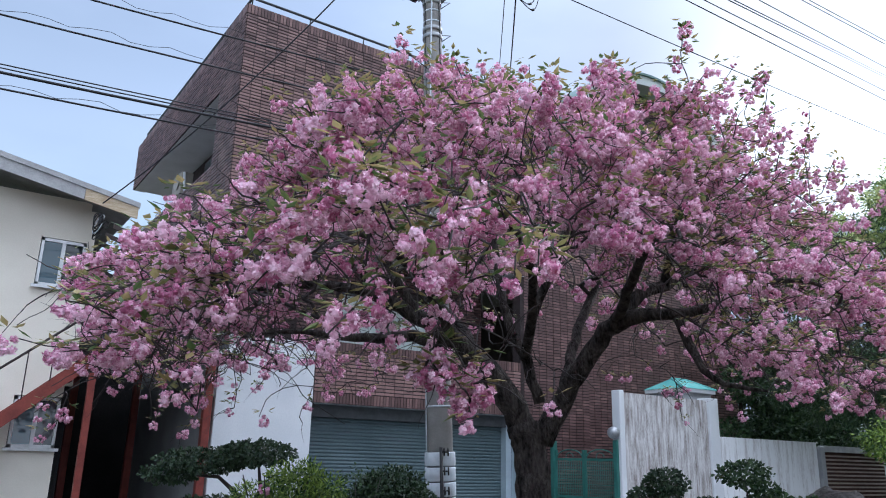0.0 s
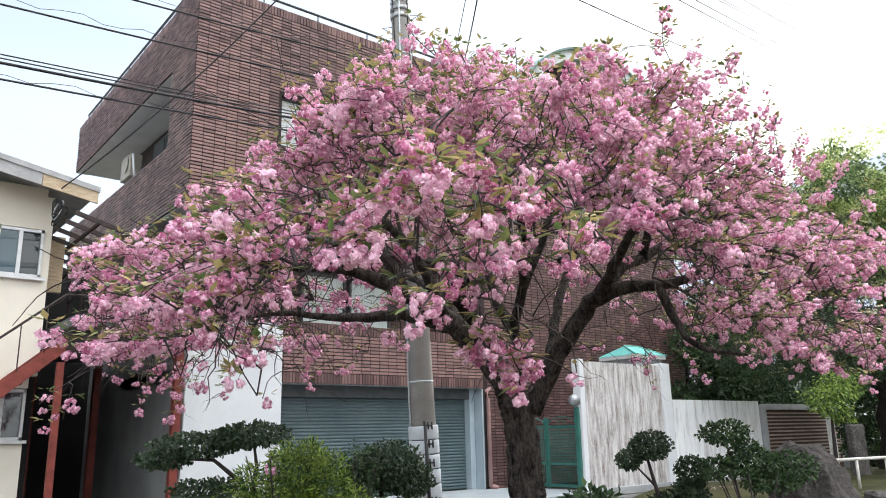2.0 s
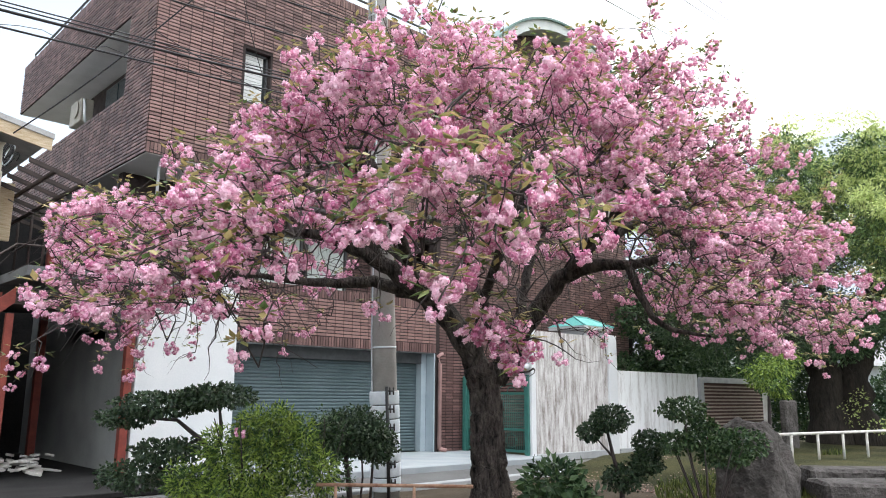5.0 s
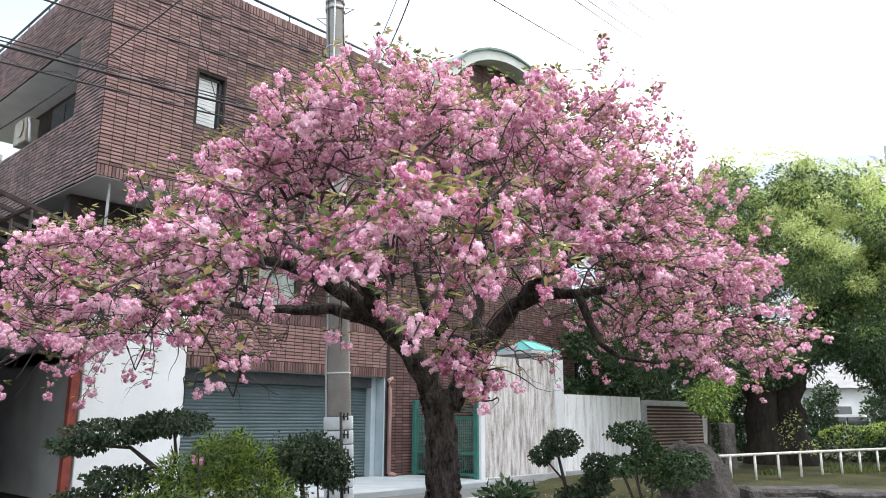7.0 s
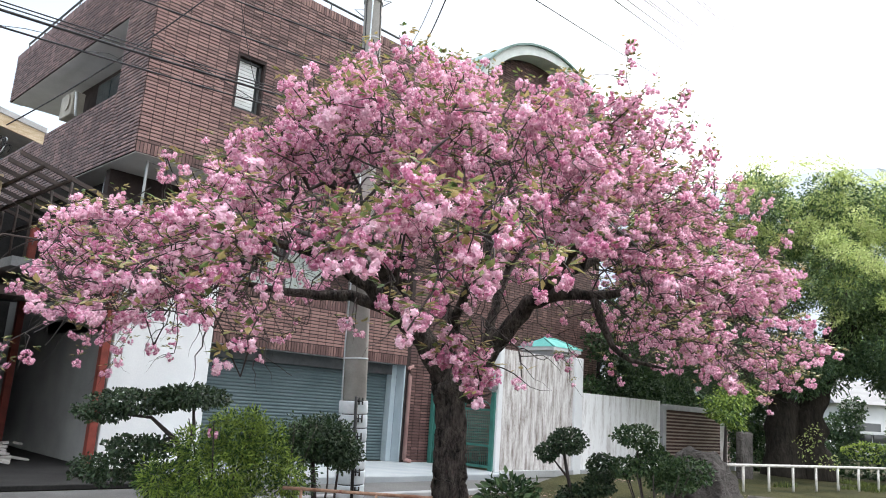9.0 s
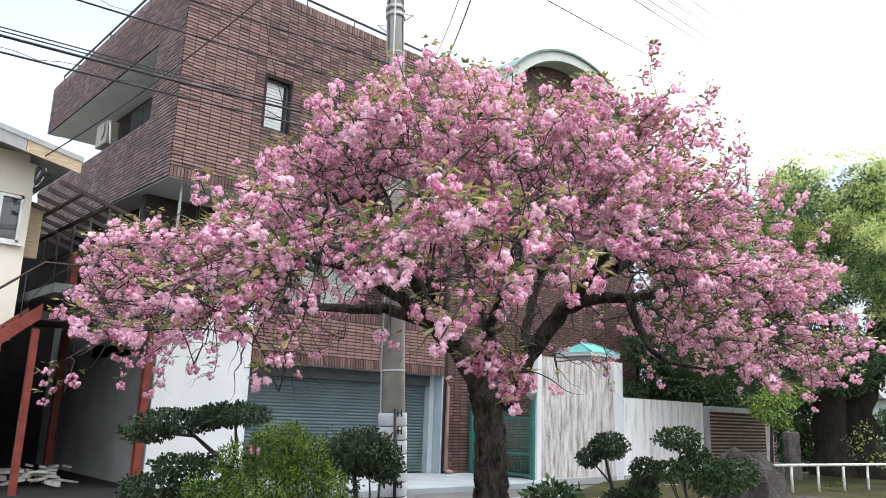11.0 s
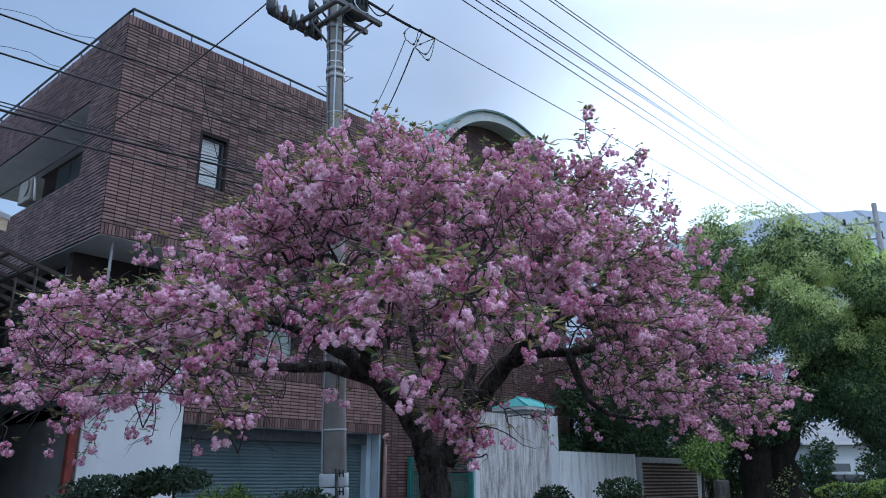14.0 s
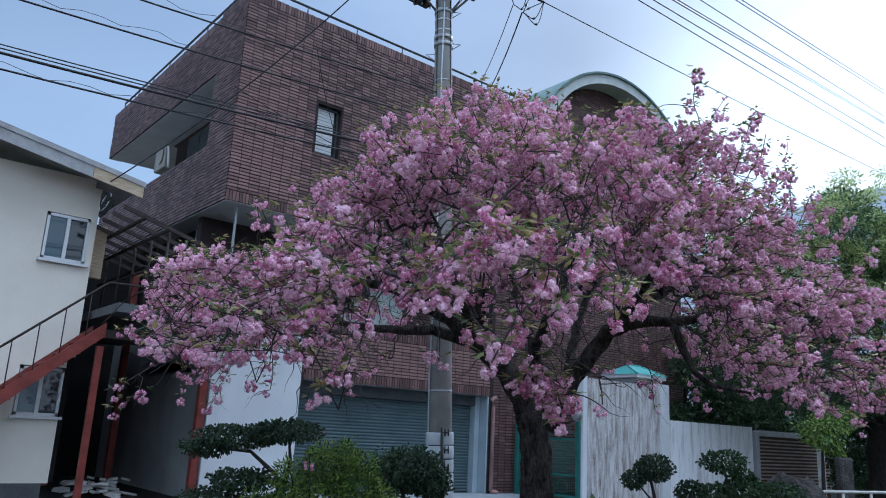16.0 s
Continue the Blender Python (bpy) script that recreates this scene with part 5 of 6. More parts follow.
for i, s in enumerate(spots):
    kind, size = rs.randint(len(KINDS)), min(1.3, sizes[i])
    turn = Euler((rs.normal(0, 0.35), rs.normal(0, 0.35), rs.uniform(0, math.tau)))
    m = Matrix.LocRotScale(tp(*s), turn, (size, size, size * rs.uniform(0.85, 1.05)))
    if i in NEAR:
        ob = new("blossom", meshes[kind])
        ob.matrix_basis = m
        ob.parent = cherry
    else:
        v, f = KINDS[kind]
        mm = np.array(m)
        bv.append(v @ mm[:3, :3].T + mm[:3, 3])
        bf.append(f + off)
        off += len(v)
    near = 1.2 if s[0] < -4.4 else 1.0
    for k in range(rs.randint(5, 9) if tips[i] else rs.randint(5, 11) + (3 if s[1] > 0.8 else 0)):
        a = rs.uniform(0, math.tau)
        leaf_blade(tp(*s) + Vector((0.04 * math.cos(a), 0.04 * math.sin(a), 0.06 + 0.03 * tips[i])), Vector((math.cos(a), math.sin(a), rs.uniform(-0.5, 0.7))), rs.uniform(0.045, 0.095) * near, rs.uniform(0.012, 0.021) * near, Vector((0, 0, 1)))
bulk("blossom_mass", np.concatenate(bv).tolist(), np.concatenate(bf).tolist(), PETAL, cherry, "", "stuff")
bulk("young_leaf_mass", lv, lf, YOUNG_LEAF, cherry, "", "stuff")

# ---- foliage ----
def foliage(name, parent, blobs, count, size, mat, seed, flat=0.0, slim=0.36, shell=0.55, droop=0.25, label=""):
    """Small leaves through the outer part of lumpy ellipsoids (x, y, z, rx, ry, rz)."""
    r = np.random.RandomState(seed)
    vol = np.array([b[3] * b[4] + b[4] * b[5] + b[3] * b[5] for b in blobs])
    share = np.maximum(1, (count * vol / vol.sum()).astype(int))
    vs, fs = [], []
    for b, n in zip(blobs, share):
        d = r.normal(0, 1, (n, 3))
        d /= np.linalg.norm(d, axis=1)[:, None]
        rad = shell + (1 - shell) * r.uniform(0, 1, n) ** 0.5
        lump = np.array([1 + 0.22 * noise.noise(Vector((float(q[0]) * 2.1, float(q[1]) * 2.1, float(q[2]) * 2.1 + b[0] * 3))) for q in d])
        c = np.array(b[:3]) + d * (rad * lump)[:, None] * np.array(b[3:6])
        ax = d * (1 - flat) + r.normal(0, 0.7, (n, 3))
        ax[:, 2] = ax[:, 2] * (1 - flat) - droop
        ax /= np.linalg.norm(ax, axis=1)[:, None]
        sd = np.cross(ax, d + r.normal(0, 0.5, (n, 3)))
        sd /= np.linalg.norm(sd, axis=1)[:, None] + 1e-9
        nm = np.cross(ax, sd)
        ln = (size * r.uniform(0.6, 1.25, n))[:, None]
        q = np.stack([c, c + ax * ln * 0.45 + sd * ln * slim - nm * ln * 0.08, c + ax * ln, c + ax * ln * 0.45 - sd * ln * slim - nm * ln * 0.08], 1)
        o = len(vs)
        vs.extend(q.reshape(-1, 3).tolist())
        for k in range(n):
            i = o + 4 * k
            fs.append((i, i + 1, i + 2))
            fs.append((i, i + 2, i + 3))
    return bulk(name, vs, fs, mat, parent, label, "stuff")

def stems(parent, lines, mat=TWIG, name="stem"):
    for pts, r0, r1 in lines:
        tubes(name, mat, parent, (pts, list(np.linspace(r0, r1, len(pts)))), sides=6)

# layered topiary, with bare crooked limbs
pine = thing("layered_shrub", "dark clipped layered shrub with crooked bare stems", "shrub", (2.55, 8.4, 0))
PB0 = [(-0.35, 0.35, 1.26, 0.5, 0.45, 0.13), (-0.62, 0.6, 1.12, 0.32, 0.3, 0.1), (0.1, -0.1, 1.36, 0.42, 0.4, 0.13), (-0.25, 0.25, 0.78, 0.4, 0.38, 0.13), (-0.5, 0.5, 0.52, 0.42, 0.36, 0.16), (-0.05, 0.0, 0.45, 0.35, 0.3, 0.2), (-0.05, 0.1, 1.33, 0.35, 0.3, 0.12)]
foliage("leaves", pine, PB0, 9000, 0.05, PINE, 21, shell=0.3)
stems(pine, [([(0.2, 0, 0), (0.15, 0, 0.5), (0.05, 0.05, 0.85), (-0.2, 0.25, 1.1), (-0.5, 0.5, 1.12)], 0.05, 0.012), ([(0.12, 0, 0.6), (0.15, -0.1, 1.0), (0.1, -0.1, 1.3)], 0.035, 0.012),
             ([(0.1, 0.0, 0.4), (-0.15, 0.15, 0.55), (-0.4, 0.4, 0.62)], 0.03, 0.01), ([(0.0, 0.1, 0.9), (-0.15, 0.2, 0.8), (-0.3, 0.25, 0.8)], 0.02, 0.008)])
nan = thing("nandina_bush", "bright green feathery bush with fine pointed leaves", "shrub", (2.5, 7.32, 0))
foliage("leaves", nan, [(0.02, -0.02, 0.32, 0.56, 0.54, 0.36), (0.03, -0.03, 0.66, 0.44, 0.42, 0.36), (-0.2, 0.18, 0.86, 0.24, 0.24, 0.24), (0.14, -0.12, 0.98, 0.3, 0.3, 0.28), (0.34, -0.3, 0.8, 0.26, 0.26, 0.3), (0.2, -0.2, 1.14, 0.18, 0.18, 0.16), (0.4, -0.34, 1.02, 0.12, 0.12, 0.18), (0.0, 0.02, 1.12, 0.13, 0.13, 0.16), (0.52, -0.46, 0.62, 0.18, 0.18, 0.24), (-0.45, 0.4, 0.55, 0.2, 0.2, 0.22)], 13500, 0.066, NANDINA, 22, slim=0.13, shell=0.15, droop=0.4)
stems(nan, [([(0.1 * math.cos(a), 0.1 * math.sin(a), 0), (0.18 * math.cos(a), 0.18 * math.sin(a), 0.6), (0.35 * math.cos(a), 0.35 * math.sin(a), 1.15)], 0.014, 0.005) for a in (0.3, 1.5, 2.6, 3.9, 5.2)])
fallen = new("fallen_blossom", meshes[3])
fallen.matrix_basis = Matrix.LocRotScale(nan.location + Vector((-0.22, -0.2, 1.04)), Euler((0.2, 0.3, 0)), (0.9, 0.9, 0.8))
tagged(fallen, "single faded pink blossom cluster caught on the bush", "blossom")
airy = thing("airy_shrub", "thin shrub with small sparse grey-green leaves", "shrub", (3.35, 7.3, 0))
foliage("leaves", airy, [(0, 0, 0.95, 0.3, 0.3, 0.3), (0.05, 0, 0.6, 0.3, 0.3, 0.3)], 1100, 0.05, SHRUB, 31, slim=0.22, shell=0.2)
stems(airy, [([(0, 0, 0), (0.1 * math.cos(a), 0.1 * math.sin(a), 0.6), (0.25 * math.cos(a), 0.25 * math.sin(a), 1.15)], 0.009, 0.003) for a in (0.2, 1.2, 2.2, 3.3, 4.1, 5.3)])
rnd = thing("round_shrub", "clipped round dark green shrub on thin stems", "shrub", (3.85, 7.45, 0))
foliage("leaves", rnd, [(0, 0, 1.0, 0.38, 0.38, 0.26), (0.18, -0.15, 0.85, 0.25, 0.25, 0.2), (-0.15, 0.15, 0.92, 0.25, 0.25, 0.22)], 6500, 0.045, PINE, 23, shell=0.3)
stems(rnd, [([(0, 0, 0), (-0.03, 0.02, 0.4), (-0.08, 0.06, 0.85)], 0.04, 0.025), ([(0.15, -0.1, 0), (0.17, -0.12, 0.5), (0.2, -0.12, 0.9)], 0.018, 0.01), ([(0.05, -0.05, 0), (0.1, -0.05, 0.5), (0.08, -0.02, 0.9)], 0.015, 0.008)])
pol = thing("ball_topiary", "cloud-pruned topiary with round dark leaf balls", "shrub", (5.78, 5.3, 0))
foliage("leaves", pol, [(-0.06, 0.06, 1.16, 0.21, 0.21, 0.15), (0.24, -0.23, 0.9, 0.19, 0.19, 0.14), (0.05, 0, 0.55, 0.22, 0.22, 0.15), (-0.25, 0.2, 1.02, 0.14, 0.14, 0.1), (0.2, -0.2, 0.7, 0.17, 0.17, 0.12)], 5200, 0.04, PINE, 24, shell=0.3)
stems(pol, [([(0, 0, 0), (0.02, 0, 0.4), (-0.06, 0.05, 0.8), (-0.1, 0.1, 1.1)], 0.035, 0.015), ([(0.02, 0, 0.4), (0.15, -0.12, 0.65), (0.2, -0.2, 0.85)], 0.02, 0.01), ([(-0.04, 0.05, 0.75), (-0.2, 0.15, 0.95)], 0.015, 0.008)])
aza = thing("spreading_shrub", "spreading evergreen shrub with bare grey lower stems", "shrub", (6.05, 4.45, 0))
foliage("leaves", aza, [(-0.15, 0.15, 1.27, 0.24, 0.24, 0.12), (-0.02, 0.02, 1.12, 0.14, 0.14, 0.1), (0.03, 0.0, 0.98, 0.3, 0.3, 0.13), (0.28, -0.24, 0.93, 0.27, 0.27, 0.15), (-0.24, 0.2, 0.94, 0.2, 0.2, 0.11), (0.14, -0.12, 0.8, 0.28, 0.28, 0.09)], 5200, 0.042, SHRUB, 25, shell=0.3)
stems(aza, [([(0, 0, 0), (0.15 * math.cos(a), 0.15 * math.sin(a), 0.4), (0.35 * math.cos(a), 0.35 * math.sin(a), 0.9)], 0.013, 0.006) for a in (0.5, 1.1, 1.6, 2.5, 3.1, 3.6, 4.4, 5.0, 5.6)] + [([(0, 0, 0.1), (-0.1, 0.1, 0.7), (-0.15, 0.15, 1.25)], 0.018, 0.006)])
lows = thing("low_shrub", "low glossy evergreen shrub with broad leaves", "shrub", (4.75, 5.35, 0))
foliage("leaves", lows, [(0, 0, 0.5, 0.33, 0.33, 0.3), (0.1, -0.1, 0.3, 0.35, 0.35, 0.3)], 1500, 0.1, SHRUB, 26, slim=0.26, shell=0.35)
stems(lows, [([(0, 0, 0), (0.1 * math.cos(a), 0.1 * math.sin(a), 0.45)], 0.012, 0.005) for a in (0.5, 2.5, 4.4)])

# boulder, steps, rails
def boulder(name, at, size, seed, label, mat=ROCK):
    bm = bmesh.new()
    bmesh.ops.create_icosphere(bm, subdivisions=5, radius=1.0)
    cut = random.Random(int(seed * 10))
    planes = [(Vector((cut.gauss(0, 1), cut.gauss(0, 1), cut.gauss(0.2, 0.8))).normalized(), cut.uniform(0.78, 0.95)) for _ in range(12)]
    for v in bm.verts:
        for nrm, far in planes:
            over = v.co.dot(nrm) - far
            if over > 0:
                v.co -= nrm * over * 0.9
        v.co = Vector([math.copysign(abs(c) ** 0.72, c) for c in v.co])
        q = v.co.copy()
        k = 0.98 + 0.2 * noise.noise(q * 1.1 + Vector((seed, 0, 0))) + 0.12 * noise.noise(q * 3.1 + Vector((0, seed, 0))) + 0.05 * noise.noise(q * 8)
        step = 0.06 * round(noise.noise(q * 1.9 + Vector((0, 0, seed))) * 4) / 2
        v.co = Vector((q.x * size[0], q.y * size[1], q.z * size[2])) * (k + step)
    for f in bm.faces:
        f.smooth = True
    return tagged(part(name, bm, mat, None, "", pose(*at)), label, "rock")
boulder("boulder", (7.98, 4.87, 0.38), (0.46, 0.46, 0.74), 3.3, "large grey boulder with rough split faces")
boulder("boulder", (9.3, 5.35, 0.1), (0.6, 0.35, 0.3), 8.1, "low mossy edging stone by the steps")
boulder("boulder", (10.6, 6.0, 0.12), (0.7, 0.4, 0.28), 5.7, "low mossy edging stone by the steps")
for x, y, z, w, d in ((9.15, 3.9, 0.04, 0.75, 0.4), (9.75, 4.2, 0.25, 0.62, 0.35), (9.6, 3.0, 0.22, 0.5, 0.34), (10.35, 4.5, 0.36, 0.7, 0.34), (10.2, 3.4, 0.38, 0.6, 0.34)):
    bm = bmesh.new()
    box(bm, -d, d, -w, w, -0.3, 0.1, bevel=0.04)
    bmesh.ops.subdivide_edges(bm, edges=bm.edges[:], cuts=3, use_grid_fill=True)
    for v in bm.verts:
        v.co += 0.06 * Vector((noise.noise(v.co * 2.5 + Vector((x, y, 0))), noise.noise(v.co * 2.5 + Vector((y, 0, x))), 0.6 * noise.noise(v.co * 3 + Vector((0, x, y)))))
    part("stone_step", bm, ROCK, None, "", pose(x, y, z, 0, 0, 38))
for ob in [o for o in bpy.data.objects if o.name.startswith("stone_step")]:
    tagged(ob, "broad rough grey stone step", "step", "stone steps")
def low_rail(pts, h, mat, r, label, posts):
    t = thing("low_railing", label, "railing", pts[0])
    p0 = Vector(pts[0])
    tubes("rail", mat, t, ([Vector(p) - p0 + Vector((0, 0, h)) for p in pts], r), sides=8)
    for k in range(posts):
        a = Vector(pts[0]).lerp(Vector(pts[-1]), (k + 0.25) / posts) - p0
        tubes("post", mat, t, ([a, a + Vector((0, 0, h))], r * 0.9), sides=8)
    return t
low_rail([(11.6, 6.5, 0.24), (16.2, 5.46, 0.26), (25.6, 3.33, 0.26)], 0.53, WHITE_RAIL, 0.027, "low white pipe railing along the lawn", 19)
low_rail([(2.9, 6.75, 0.0), (3.95, 5.7, 0.0)], 0.55, RUST, 0.017, "rusty low pipe railing beside the cherry", 2)
low_rail([(4.1, 4.75, 0.0), (5.45, 4.1, 0.0)], 0.42, RUST, 0.017, "rusty low pipe railing with flaking white paint", 2)
stump = thing("tree_stump", "short grey sawn tree stump beside the cherry", "stump", (4.95, 5.85, 0))
tubes("stump_wood", BARK, stump, ([(0, 0, -0.02), (0, 0, 0.2), (0, 0, 0.34)], [0.2, 0.17, 0.16]), sides=14)

# broadleaf tree behind the lawn
cam_tree = thing("broadleaf_tree", "old evergreen broadleaf tree with thick twin trunk", "tree", (19.2, 7.75, 0.3))
TWIN = [([(-0.28, 0.27, -0.2), (-0.27, 0.26, 0.9), (-0.32, 0.3, 2.0), (-0.8, 0.8, 3.4), (-1.3, 1.3, 5.0)], [0.62, 0.44, 0.38, 0.3, 0.14]),
        ([(0.27, -0.27, -0.2), (0.2, -0.2, 0.9), (0.27, -0.27, 2.0), (0.8, -0.9, 3.4), (1.5, -1.6, 5.0)], [0.62, 0.43, 0.36, 0.28, 0.14])]
for n, (line, rad) in enumerate(TWIN):
    l2, r2 = smooth_line(line, rad, 0.3)
    bm = bmesh.new()
    tube(bm, l2, r2, 16)
    for v in bm.verts:
        v.co += Vector((noise.noise(v.co * 1.3 + Vector((n, 0, 0))), noise.noise(v.co * 1.3 + Vector((0, n, 7))), 0)) * 0.13
    part("trunk", bm, CAMPHOR_BARK, cam_tree)
for k, (dx, dy, z) in enumerate(((1.2, -1.0, 4.4), (-1.6, 0.8, 4.2), (0.4, 0.6, 5.6), (-0.2, -1.4, 4.8), (2.0, -2.2, 4.6))):
    tubes("limb", CAMPHOR_BARK, cam_tree, ([(0, 0, 2.2), (dx * 0.5, dy * 0.5, 3.2), (dx, dy, z)], [0.28, 0.16, 0.06]), sides=8)
rb = np.random.RandomState(77)
blobs = []
for k in range(118):
    a, q = rb.uniform(0, math.tau), rb.uniform(0, 1) ** 0.5
    v, u = 4.7 * q * math.cos(a) - 0.4, 2.5 * q * math.sin(a)
    h = rb.uniform(0, 1) ** 0.8
    top, low = 8.1 - 1.9 * q ** 4, 2.75 + 0.4 * rb.uniform() - (0.5 if v > 0.5 else 0.0) - (0.8 if v < -1.2 else 0.0)
    s = rb.uniform(0.45, 0.8)
    blobs.append((0.55 + 0.722 * v + 0.692 * u, -0.6 - 0.692 * v + 0.722 * u, low + (top - low) * h - 0.3, s, s, s * rb.uniform(0.7, 0.95)))
foliage("leaves", cam_tree, [b for b in blobs if b[2] > 3.2], 88000, 0.11, CAMPHOR, 41, slim=0.2, shell=0.3, droop=0.5)
# the lower crown's shade is painted with a darker leaf colour
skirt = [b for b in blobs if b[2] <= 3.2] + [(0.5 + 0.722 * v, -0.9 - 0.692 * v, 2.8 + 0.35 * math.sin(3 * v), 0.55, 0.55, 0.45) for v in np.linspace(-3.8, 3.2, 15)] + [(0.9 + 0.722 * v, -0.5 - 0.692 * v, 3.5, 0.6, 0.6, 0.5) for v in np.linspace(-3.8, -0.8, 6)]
foliage("shaded_leaves", cam_tree, skirt, 44000, 0.11, SHRUB, 49, slim=0.2, shell=0.25, droop=0.6, label="lower crown leaves, coloured darker for the shade there")
# pale new leaves crowd the upper crown, in part painting its sunlit brightness
tufts = []
for b in blobs:
    for k in range(5 if b[2] > 4.3 else 2 if b[2] > 3.6 else 0):
        s, (dx, dy, dz) = rb.uniform(0.18, 0.42), rb.normal(0, 0.55, 3)
        tufts.append((b[0] + dx, b[1] + dy, b[2] + 0.25 + 0.4 * dz, s, s, s * rb.uniform(0.5, 1.1)))
foliage("new_growth", cam_tree, tufts, 100000, 0.1, NEW_GROWTH, 47, slim=0.17, shell=0.05, droop=0.3)
foliage("trunk_sprouts", cam_tree, [(-0.42, -0.3, 0.75, 0.25, 0.25, 0.4), (-0.25, -0.5, 1.1, 0.2, 0.2, 0.3), (-0.1, -0.75, 0.45, 0.3, 0.3, 0.2)], 260, 0.07, NEW_GROWTH, 48, slim=0.3, shell=0.2)
# low branch of the broadleaf tree, built apart on an added thin trunk
bright = thing("hanging_branch", "fresh yellow-green foliage of a low hanging branch, on an added stem", "tree", (14.6, 7.6, 0.1))
tubes("trunk", TWIG, bright, ([(0, 0, -0.1), (0.05, 0, 0.8), (-0.1, -0.1, 1.7)], [0.05, 0.04, 0.02]), sides=7)
foliage("leaves", bright, [(-0.2, -0.2, 1.85, 0.55, 0.55, 0.2), (-0.6, -0.4, 1.55, 0.35, 0.35, 0.15), (0.2, 0.1, 1.65, 0.4, 0.4, 0.15), (-0.1, -0.3, 1.4, 0.25, 0.25, 0.12), (0.3, -0.2, 2.1, 0.5, 0.5, 0.2)], 2600, 0.09, NANDINA, 42, slim=0.2, shell=0.1, droop=0.8)
maple = thing("light_green_tree", "tall tree with loose fresh light-green foliage", "tree", (30.5, 7.0, 0.2))
tubes("trunk", CAMPHOR_BARK, maple, ([(0, 0, -0.2), (0, 0, 3), (0.2, 0, 6.5)], [0.3, 0.24, 0.1]), sides=10)
mb = []
for k in range(40):
    a, q = rb.uniform(0, math.tau), rb.uniform(0, 1) ** 0.5
    mb.append((4.6 * q * math.cos(a), 4.6 * q * math.sin(a), rb.uniform(4.0, 9.9) - 2.2 * q * q, rb.uniform(0.6, 1.0), rb.uniform(0.6, 1.0), rb.uniform(0.45, 0.8)))
mb = [b for b in mb if b[1] < 2.6] + [(0.5, -1.5, 9.6, 0.8, 0.8, 0.4), (0.2, 0.6, 9.9, 0.7, 0.7, 0.3)]
for k in range(6):
    a = k * 1.05
    tubes("limb", CAMPHOR_BARK, maple, ([(0, 0, 3.5 + 0.4 * k), (1.6 * math.cos(a), 1.6 * math.sin(a), 6 + 0.2 * k), (3 * math.cos(a), 3 * math.sin(a), 7.5)], [0.12, 0.08, 0.03]), sides=6)
foliage("leaves", maple, mb, 36000, 0.16, MAPLE, 43, slim=0.3, shell=0.3)
hedge = thing("clipped_hedge", "rounded clipped hedge with yellow-green new growth", "hedge", (23.6, 6.1, 0.3))
foliage("leaves", hedge, [(-0.9, 0.9, 0.35, 1.0, 1.0, 0.55), (0.3, -0.3, 0.45, 1.2, 1.2, 0.6), (1.6, -1.6, 0.35, 1.2, 1.2, 0.55)], 9000, 0.1, SHRUB, 44, shell=0.75)
foliage("new_growth", hedge, [(-0.9, 0.9, 0.7, 0.8, 0.8, 0.26), (0.3, -0.3, 0.82, 1.0, 1.0, 0.28), (1.6, -1.6, 0.7, 1.0, 1.0, 0.26)], 6500, 0.07, MAPLE, 45, shell=0.6)

garden = thing("garden_tree", "dark evergreen trees standing behind the garden wall", "tree", (18.5, 14.0, 0))
gb = []
for k in range(85):
    gb.append((rb.uniform(-1.8, 8.5), rb.uniform(-1.2, 1.6), rb.uniform(1.2, 5.4), rb.uniform(0.5, 0.9), rb.uniform(0.5, 0.9), rb.uniform(0.5, 0.8)))
for x in (-1.5, 1.0, 3.5, 6.5):
    tubes("trunk", CAMPHOR_BARK, garden, ([(x, 0, -0.1), (x + 0.1, 0.1, 1.5), (x, 0, 3.2)], [0.14, 0.11, 0.05]), sides=8)
foliage("leaves", garden, gb, 62000, 0.13, SHRUB, 46, shell=0.3)

# grey slab and post by the fence
boxes("standing_stone", ROCK, None, (15.5, 16.1, 7.6, 7.75, 0.1, 1.35), bevel=0.03)
tagged(bpy.data.objects["standing_stone"], "dark grey standing stone slab near the trunk", "stone")
boxes("white_post", WHITE_RAIL, None, (15.2, 15.32, 7.85, 7.97, 0.0, 1.5), bevel=0.01)
tagged(bpy.data.objects["white_post"], "weathered white square post", "post")

# loose bushes by the street
def bush(at, blobs, n, size, mat, seed, label):
    t = thing("street_bush", label, "shrub", at)
    foliage("leaves", t, blobs, n, size, mat, seed, shell=0.25)
    stems(t, [([(0, 0, -0.05), (0.25 * math.cos(a), 0.25 * math.sin(a), 0.8), (0.5 * math.cos(a), 0.5 * math.sin(a), 1.6)], 0.03, 0.01) for a in (0.4, 1.9, 3.3, 4.9)])
bush((30.5, 10.2, 0.2), [(0, 0, 1.5, 0.7, 0.7, 0.6), (0.3, -0.3, 2.2, 0.5, 0.5, 0.5), (-0.3, 0.3, 0.8, 0.8, 0.8, 0.6)], 3500, 0.12, SHRUB, 51, "rounded dark green bush near the parked car")
bush((27.6, 7.1, 0.2), [(0, 0, 1.5, 0.8, 0.8, 0.7), (0.4, -0.4, 2.3, 0.7, 0.7, 0.6), (-0.3, 0.3, 2.6, 0.5, 0.5, 0.5), (0.6, -0.6, 1.0, 1.0, 1.0, 0.7)], 3500, 0.11, SHRUB, 52, "loose thin-leaved green bush by the lawn")
bush((22.3, 10.1, 0.1), [(0, 0, 0.7, 0.8, 0.8, 0.7), (-0.2, 0.2, 1.6, 0.8, 0.8, 0.8), (0.1, -0.1, 2.5, 0.7, 0.7, 0.7)], 6500, 0.11, SHRUB, 54, "tall dark evergreen bush behind the thick trunk")
